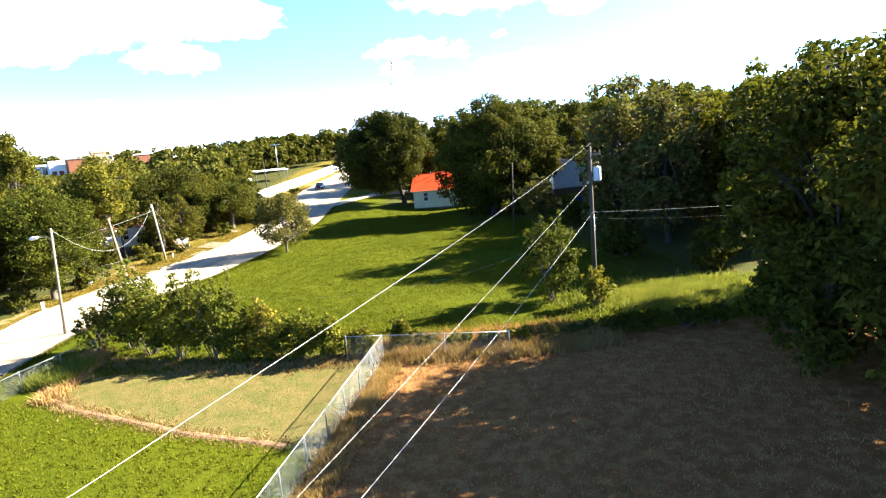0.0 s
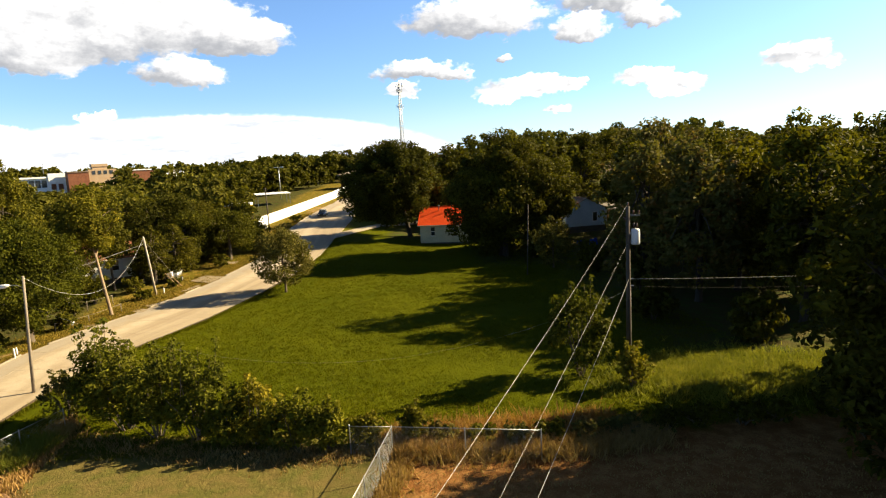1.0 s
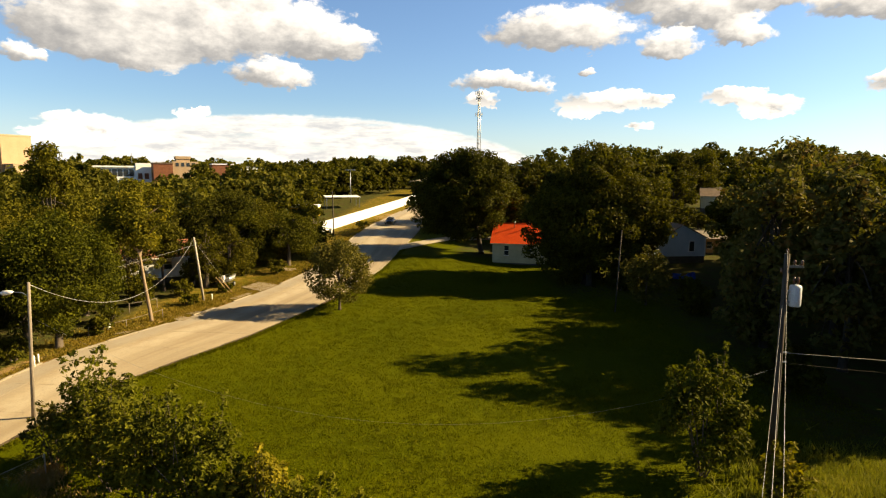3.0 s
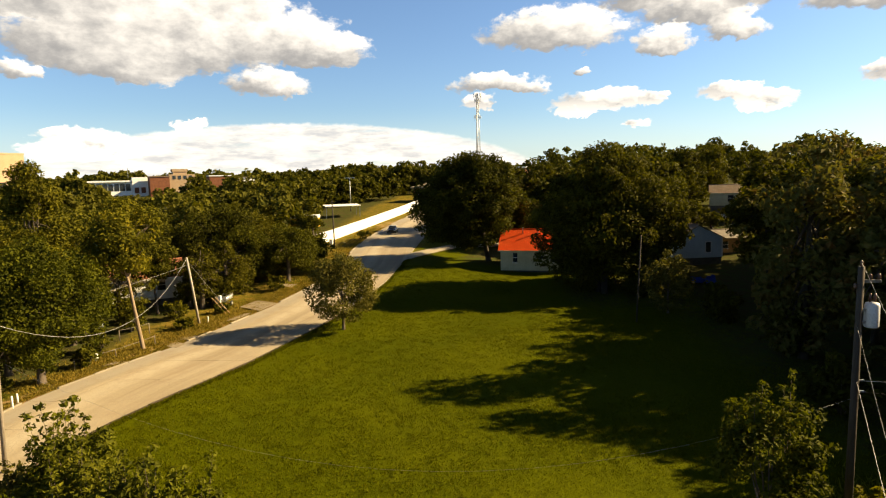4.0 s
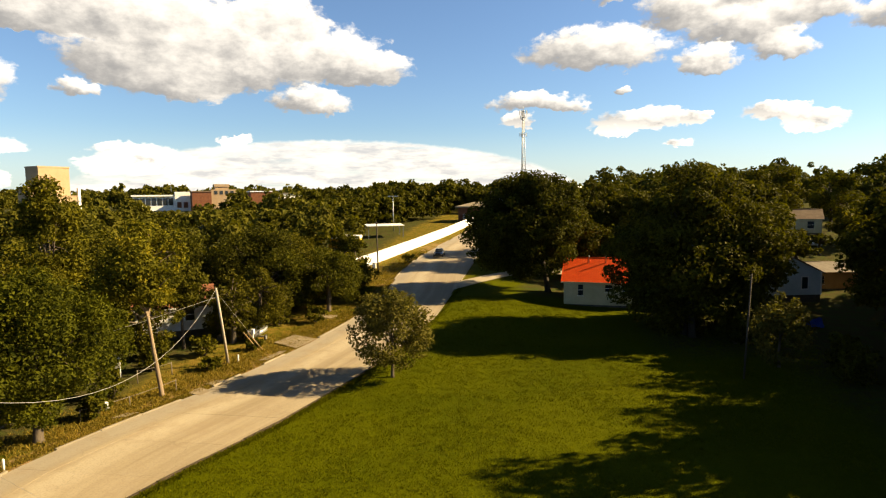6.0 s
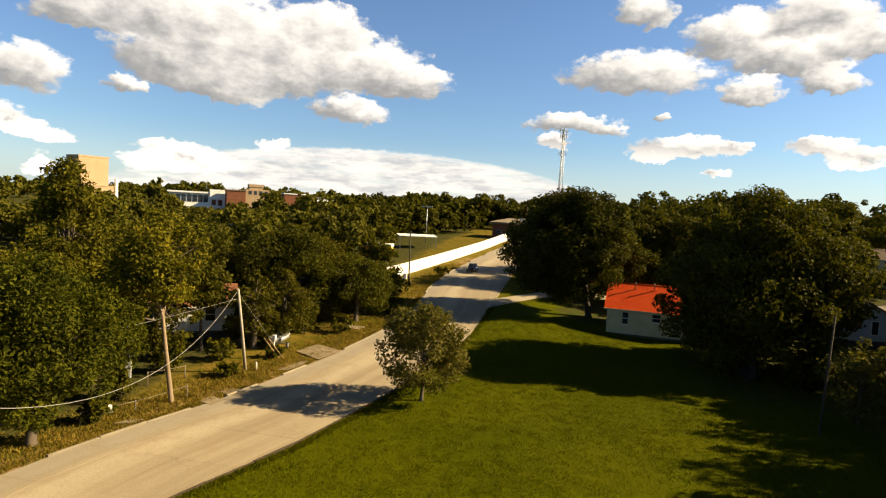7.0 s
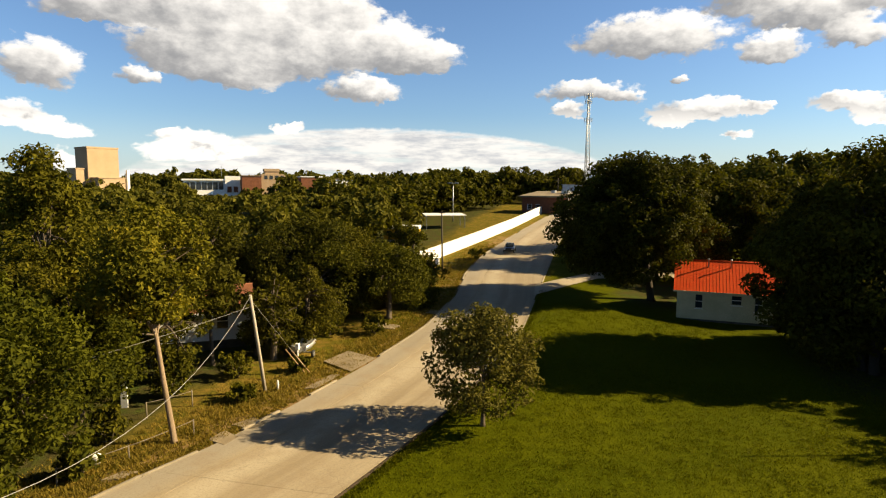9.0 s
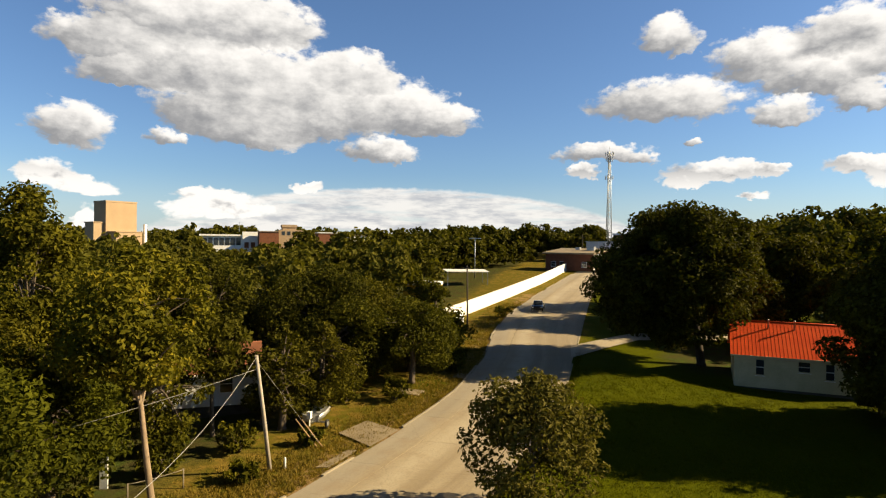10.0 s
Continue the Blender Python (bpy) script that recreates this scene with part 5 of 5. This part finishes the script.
for zz, n, rr in ((42.5, 9, 1.7), (40.2, 6, 1.3), (32.5, 6, 1.5)):
    ring = bmesh.new()
    tube(ring, [(rr * math.cos(q), rr * math.sin(q), zz) for q in np.linspace(0, 6.2832, 13)], 0.06, 5, False)
    part("antenna_ring", ring, GALV, mast)
    for i in range(n):
        q = 6.2832 * i / n
        c, s = rr * math.cos(q), rr * math.sin(q)
        part("antenna_panel", boxes((c - 0.16, c + 0.16, s - 0.16, s + 0.16, zz - 0.9, zz + 0.9), bevel=0.03), WHITEPAINT, mast)
bm = bmesh.new()
tube(bm, [(0, 0, MAST_H - 1), (0, 0, MAST_H + 2.0)], 0.05, 5)
part("tip_aerial", bm, GALV, mast)

# ---- town buildings above the trees ----
tb = thing("office_block", -159.2, 188, "tall tan windowless masonry block above the trees", "building", rz=70)
part("tower", boxes((0, 9.4, 0, 7.4, -4, 18.3), bevel=0.05), TAN, tb)
part("parapet", boxes((-0.1, 9.5, -0.1, 7.5, 18.3, 18.8)), TAN, tb)
part("lower_wing", boxes((-3, 0, 1, 6.5, -4, 12), (0.6, 8.5, -5, 0, -4, 9.2)), TAN, tb)
part("lower_roof", boxes((-3.2, 0, 0.8, 6.7, 12, 12.3), (0.4, 8.7, -5.2, 0, 9.2, 9.5)), TAN, tb)
part("flue", boxes((13, 13.8, 2, 2.8, -4, 12)), WHITEPAINT, tb)

wb = thing("town_building", -182.0, 262, "white two-storey building with a dark window band", "building", rz=36, z=7.2)
part("wall", boxes((0, 23, 0, 12, -3, 9.6)), WHITEPAINT, wb)
part("stair_tower", boxes((17, 23.4, -1.5, 3, -3, 11.6)), WHITEPAINT, wb)
part("roof", boxes((-0.6, 18, -1.2, 12.5, 9.6, 10.3)), WHITEPAINT, wb)
for i in range(7):
    part("window", boxes((0.6 + i * 2.3, 2.5 + i * 2.3, -0.12, 0.02, 5.6, 8.8)), GLASS, wb)
for i in range(2):
    part("window", boxes((17.8 + i * 2.7, 19.6 + i * 2.7, -1.62, -1.45, 4.4, 7)), BRICK, wb)
part("aerial", boxes((15.6, 15.8, 1, 1.2, 11.5, 16)), GALV, wb)
bb = thing("town_building", -156.0, 266, "red brick building with a tan upper block", "building", rz=36)
part("wall", boxes((0, 8, 0, 9, -3, 8.6)), BRICK, bb)
part("roof", boxes((-0.3, 8.3, -0.3, 9.3, 8.6, 9.0)), SHINGLE, bb)
part("upper_block", boxes((8, 19, 1, 9, -3, 9.6), (9.5, 16, 2, 8, 10.8, 12.0), (9.8, 15.7, 2.3, 7.7, 9.6, 10.8)), TAN, bb)
for i in range(4):
    part("window", boxes((9.4 + i * 2.3, 10.7 + i * 2.3, 0.9, 1.02, 7.4, 9.0)), GLASS, bb)
cb = thing("town_building", -129.5, 268, "low brick building half hidden by trees", "building", rz=36)
part("wall", boxes((0, 9, 0, 8, -3, 8.2)), BRICK, cb)
part("roof", boxes((-0.3, 9.3, -0.3, 8.3, 8.2, 8.6)), WHITEPAINT, cb)
db = thing("town_building", -116, 270, "low white building among far trees", "building", rz=36)
part("wall", boxes((0, 11, 0, 8, -3, 7.2)), WHITEPAINT, db)
part("roof", boxes((-0.3, 11.3, -0.3, 8.3, 7.2, 7.6)), GREYSHINGLE, db)

# ---- vehicles and clutter ----


def loft(bm, sections):
    """Skin over closed rings of points."""
    rings = [[bm.verts.new(c) for c in s] for s in sections]
    n = len(rings[0])
    for a, b in zip(rings, rings[1:]):
        for k in range(n):
            f = bm.faces.new((a[k], a[(k + 1) % n], b[(k + 1) % n], b[k]))
            f.smooth = True
    bm.faces.new(rings[0][::-1])
    bm.faces.new(rings[-1])
    return bm


def wheel(parent, x, y, z, r, w):
    bm = bmesh.new()
    tube(bm, [(x, y - w / 2, z), (x, y - w / 2 + 0.03, z), (x, y + w / 2 - 0.03, z), (x, y + w / 2, z)], [r * 0.85, r, r, r * 0.85], 16)
    t = part("wheel", bm, RUBBER, parent)
    bm = bmesh.new()
    tube(bm, [(x, y - w / 2 - 0.01, z), (x, y + w / 2 + 0.01, z)], r * 0.58, 12)
    part("rim", bm, GALV, t)


def car(name, x, y, rz, paint, label, z=None):
    """A saloon, its nose along +x."""
    t = thing(name, x, y, label, "car", rz=rz, z=z)
    prof = [(-2.2, 0.35, 0.75), (-2.1, 0.28, 0.92), (-1.4, 0.25, 0.98), (0.9, 0.25, 0.95), (1.9, 0.26, 0.80), (2.2, 0.32, 0.62)]
    bm = bmesh.new()
    loft(bm, [[(a, -0.82, lo), (a, 0.82, lo), (a, 0.88, (lo + hi) / 2), (a, 0.78, hi), (a, -0.78, hi), (a, -0.88, (lo + hi) / 2)] for a, lo, hi in prof])
    part("body", bm, paint, t)
    bm = bmesh.new()
    loft(bm, [[(a, -w, 0.93), (a, w, 0.93), (a * 0.98, w * 0.85, h_), (a * 0.98, -w * 0.85, h_)] for a, w, h_ in ((-1.75, 0.72, 0.97), (-1.05, 0.74, 1.40), (0.15, 0.74, 1.42), (0.95, 0.72, 0.97))])
    part("cabin_glass", bm, GLASS, t)
    part("roof", boxes((-1.05, 0.15, -0.62, 0.62, 1.40, 1.45), bevel=0.02), paint, t)
    for wx in (-1.35, 1.35):
        for wy in (-0.8, 0.8):
            wheel(t, wx, wy, 0.32, 0.32, 0.2)
    for hy in (-0.6, 0.6):
        part("headlight", boxes((2.08, 2.2, hy - 0.16, hy + 0.16, 0.56, 0.68), bevel=0.02), GREYPAINT, t)
    return t


cx, cy = -24.3, 133.3
car("car", cx, cy, -88, BLACKCAR, "black saloon car driving down the concrete road", hz(cx, cy) + 0.08)

car("car", 47.4, 151.0, 8, WHITEPAINT, "white car parked before the distant house")

boat = thing("boat", -34.9, 81.3, "small dull aluminium boat on a trailer", "boat", rz=95)
bm = bmesh.new()
loft(bm, [[(a, -w, 1.15 + up_), (a, -w * 0.85, 0.7 + up_), (a, 0, 0.55 + up_), (a, w * 0.85, 0.7 + up_), (a, w, 1.15 + up_), (a, w * 0.85, 1.1 + up_), (a, 0, 0.95 + up_), (a, -w * 0.85, 1.1 + up_)] for a, w, up_ in ((-1.5, 0.66, 0.0), (-0.4, 0.72, 0.0), (0.7, 0.62, 0.03), (1.3, 0.36, 0.1), (1.6, 0.08, 0.2))])
part("hull", bm, ALU, boat, "dull aluminium hull")
part("outboard_motor", boxes((-1.86, -1.54, -0.15, 0.15, 0.9, 1.4), (-1.76, -1.63, -0.05, 0.05, 0.35, 0.9), bevel=0.02), WHITEPAINT, boat)
part("seat", boxes((-0.8, -0.5, -0.68, 0.68, 1.0, 1.06)), ALU, boat)
part("seat", boxes((0.6, 0.9, -0.6, 0.6, 1.02, 1.08)), ALU, boat)
part("trailer", boxes((-1.3, 2.2, -0.06, 0.06, 0.4, 0.5), (-0.7, -0.55, -0.85, 0.85, 0.35, 0.45)), GALV, boat)
for wy in (-0.9, 0.9):
    wheel(boat, -0.62, wy, 0.3, 0.3, 0.18)

sgn = thing("white_board", -41.4, 68.4, "tall narrow white board leaning under trees", "board", rz=20)
part("board", boxes((-0.22, 0.22, -0.04, 0.04, -0.1, 2.2), bevel=0.01), WHITEPAINT, sgn)
crate = thing("white_tank", -37.4, 61.6, "small white tank half hidden in the verge", "tank")
bm = bmesh.new()
tube(bm, [(-0.5, 0, 0.42), (-0.44, 0, 0.42), (0.44, 0, 0.42), (0.5, 0, 0.42)], [0.12, 0.22, 0.22, 0.12], 14)
part("tank", bm, WHITEPAINT, crate)
part("leg", boxes((-0.35, -0.27, -0.15, 0.15, -0.1, 0.25), (0.27, 0.35, -0.15, 0.15, -0.1, 0.25)), GALV, crate)

bx = thing("junction_box", -33.6, 121.5, "small white roadside junction box", "junction box")
part("cabinet", boxes((-0.3, 0.3, -0.2, 0.2, -0.1, 0.85), bevel=0.03), WHITEPAINT, bx)
part("lid", boxes((-0.34, 0.34, -0.24, 0.24, 0.85, 0.92)), GALV, bx)

bus = thing("yellow_trailer", -48.2, 139.5, "pale-roofed yellow trailer beyond the trees", "trailer", rz=6)
part("body", boxes((0, 6.5, 0, 2.3, 0.6, 2.5), bevel=0.05), YELLOW, bus)
part("roof", boxes((-0.1, 6.6, -0.1, 2.4, 2.5, 3.15), bevel=0.12), WHITEPAINT, bus)
for k in range(4):
    part("window", boxes((0.6 + k * 1.5, 1.4 + k * 1.5, -0.02, 0.02, 1.7, 2.2)), GLASS, bus)
for wx in (1.2, 5.2):
    wheel(bus, wx, 0.15, 0.45, 0.45, 0.3)
    wheel(bus, wx, 2.15, 0.45, 0.45, 0.3)

# ---- driveways, broken paving, kerbs and road slabs ----


def sheet(name, pts, mat, lift, label, cat="driveway"):
    """A paved patch that follows the ground, with a rim."""
    bm = bmesh.new()
    top = [bm.verts.new((x, y, hz(x, y) + lift)) for x, y in pts]
    low = [bm.verts.new((x, y, hz(x, y) - 0.15)) for x, y in pts]
    bm.faces.new(top)
    for i in range(len(pts)):
        j = (i + 1) % len(pts)
        bm.faces.new((top[j], top[i], low[i], low[j]))
    return tagged(part(name, bm, mat, None), label, cat, kind="structure")


def strip(name, left, right, mat, lift, label, cat="driveway", n=12):
    bm = bmesh.new()
    prev = None
    for i in range(n + 1):
        a = Vector((*np.array([np.interp(i / n * (len(left) - 1), range(len(left)), [q[k] for q in left]) for k in (0, 1)]),))
        b = Vector((*np.array([np.interp(i / n * (len(right) - 1), range(len(right)), [q[k] for q in right]) for k in (0, 1)]),))
        row = [bm.verts.new((*a.lerp(b, s), hz(*a.lerp(b, s)) + lift)) for s in (0, 0.33, 0.67, 1)]
        if prev:
            for k in range(3):
                bm.faces.new((prev[k], prev[k + 1], row[k + 1], row[k]))
        prev = row
    return tagged(part(name, bm, mat, None), label, cat, kind="structure")


strip("driveway", [(-17.9, 105.2), (-10.6, 116.6), (-1.5, 121.6), (8, 124)], [(-18.2, 110.6), (-10.9, 120.4), (-2.0, 125.0), (8, 127.4)], CONCRETE, 0.13, "pale concrete driveway to the red-roofed house")
strip("driveway", [(-29.5, 78.0), (-31.0, 78.9), (-32.6, 79.8)], [(-28.7, 81.4), (-30.2, 82.0), (-31.6, 82.6)], OLDPAVE, 0.12, "pale cracked concrete apron on the verge")
PAVING = [((-33.1, 65.4), (-31.8, 65.0), (-31.6, 66.1), (-32.9, 66.7)), ((-32.9, 67.5), (-31.3, 67.2), (-31.0, 68.2), (-32.2, 68.8)), ((-35.6, 60.2), (-34.8, 60.5), (-34.4, 61.4), (-35.2, 61.2)), ((-31.4, 74.0), (-30.7, 74.2), (-30.1, 77.2), (-30.7, 77.1)), ((-31.8, 89.6), (-29.8, 89.4), (-29.6, 90.7), (-31.4, 91.0)), ((-28.3, 95.4), (-27.2, 95.2), (-27.0, 96.6), (-28.1, 96.9))]
for k, q in enumerate(PAVING):
    sheet("paving_slab", q, OLDPAVE, 0.10, "broken pale concrete slab sunk in the verge", "paving")

SLAB = 4.6
y = -58.0
while y < 236:
    for lane in (0, 1):
        ring = []
        for yy in (y + 0.005, y + SLAB - 0.005):
            xl, xr = edge_at(LEFT_EDGE, yy), edge_at(RIGHT_EDGE, yy)
            xm = xl + (xr - xl) * 0.25
            ring.append((xl if lane == 0 else xm + 0.015, xm - 0.015 if lane == 0 else xr, yy))
        (a0, a1, ya), (b0, b1, yb) = ring
        cxm, cym = (a0 + b1) / 2, y + SLAB / 2
        lift = 0.085 + 0.008 * noise.noise((y * 0.3, lane * 3.0, 1.0))
        vs, fs = [], []
        K = 3
        for q in range(K + 1):
            for (l0, l1) in ((a0 + (b0 - a0) * q / K, a1 + (b1 - a1) * q / K),):
                yy = ya + (yb - ya) * q / K
                vs += [(l0 - cxm, yy - cym, hz(l0, yy) + lift), (l1 - cxm, yy - cym, hz(l1, yy) + lift), (l0 - cxm, yy - cym, hz(l0, yy) - 0.05), (l1 - cxm, yy - cym, hz(l1, yy) - 0.05)]
        for q in range(K):
            o, p_ = 4 * q, 4 * q + 4
            fs += [(o, o + 1, p_ + 1, p_), (o, p_, p_ + 2, o + 2), (o + 1, o + 3, p_ + 3, p_ + 1)]
        fs += [(0, 2, 3, 1), (4 * K, 4 * K + 1, 4 * K + 3, 4 * K + 2)]
        me = mesh_from("slab", vs, fs, ROADTOP)
        uv = me.uv_layers.new(name="along")
        for lp_ in me.loops:
            c = me.vertices[lp_.vertex_index].co
            uv.data[lp_.index].uv = (c.x + cxm - edge_at(LEFT_EDGE, c.y + cym), c.y + cym)
        part("slab", me, ROADTOP, road, m=pose(cxm, cym, 0))
    y += SLAB

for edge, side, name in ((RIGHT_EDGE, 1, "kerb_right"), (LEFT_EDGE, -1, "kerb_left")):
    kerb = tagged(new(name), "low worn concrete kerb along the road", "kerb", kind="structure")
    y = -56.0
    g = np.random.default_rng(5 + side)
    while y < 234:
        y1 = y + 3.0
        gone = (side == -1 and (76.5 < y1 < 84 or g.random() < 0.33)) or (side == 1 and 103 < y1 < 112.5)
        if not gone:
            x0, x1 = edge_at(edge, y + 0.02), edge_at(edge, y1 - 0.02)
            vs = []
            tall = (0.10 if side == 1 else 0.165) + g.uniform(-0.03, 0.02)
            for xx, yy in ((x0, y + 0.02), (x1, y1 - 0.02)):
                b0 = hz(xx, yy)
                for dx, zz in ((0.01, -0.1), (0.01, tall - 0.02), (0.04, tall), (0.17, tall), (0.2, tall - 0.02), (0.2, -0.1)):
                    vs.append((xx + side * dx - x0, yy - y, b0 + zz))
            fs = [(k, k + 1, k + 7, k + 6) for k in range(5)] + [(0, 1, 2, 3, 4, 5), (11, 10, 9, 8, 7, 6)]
            # right kerb takes the shadow-dark colour up to y 84, then pale as sunlit
            part("kerbstone", mesh_from("kerbstone", vs, fs, DIRT_SHADE_KERB if side == 1 and y < 84 else KERB), KERB, kerb, m=pose(x0, y, 0))
        y = y1
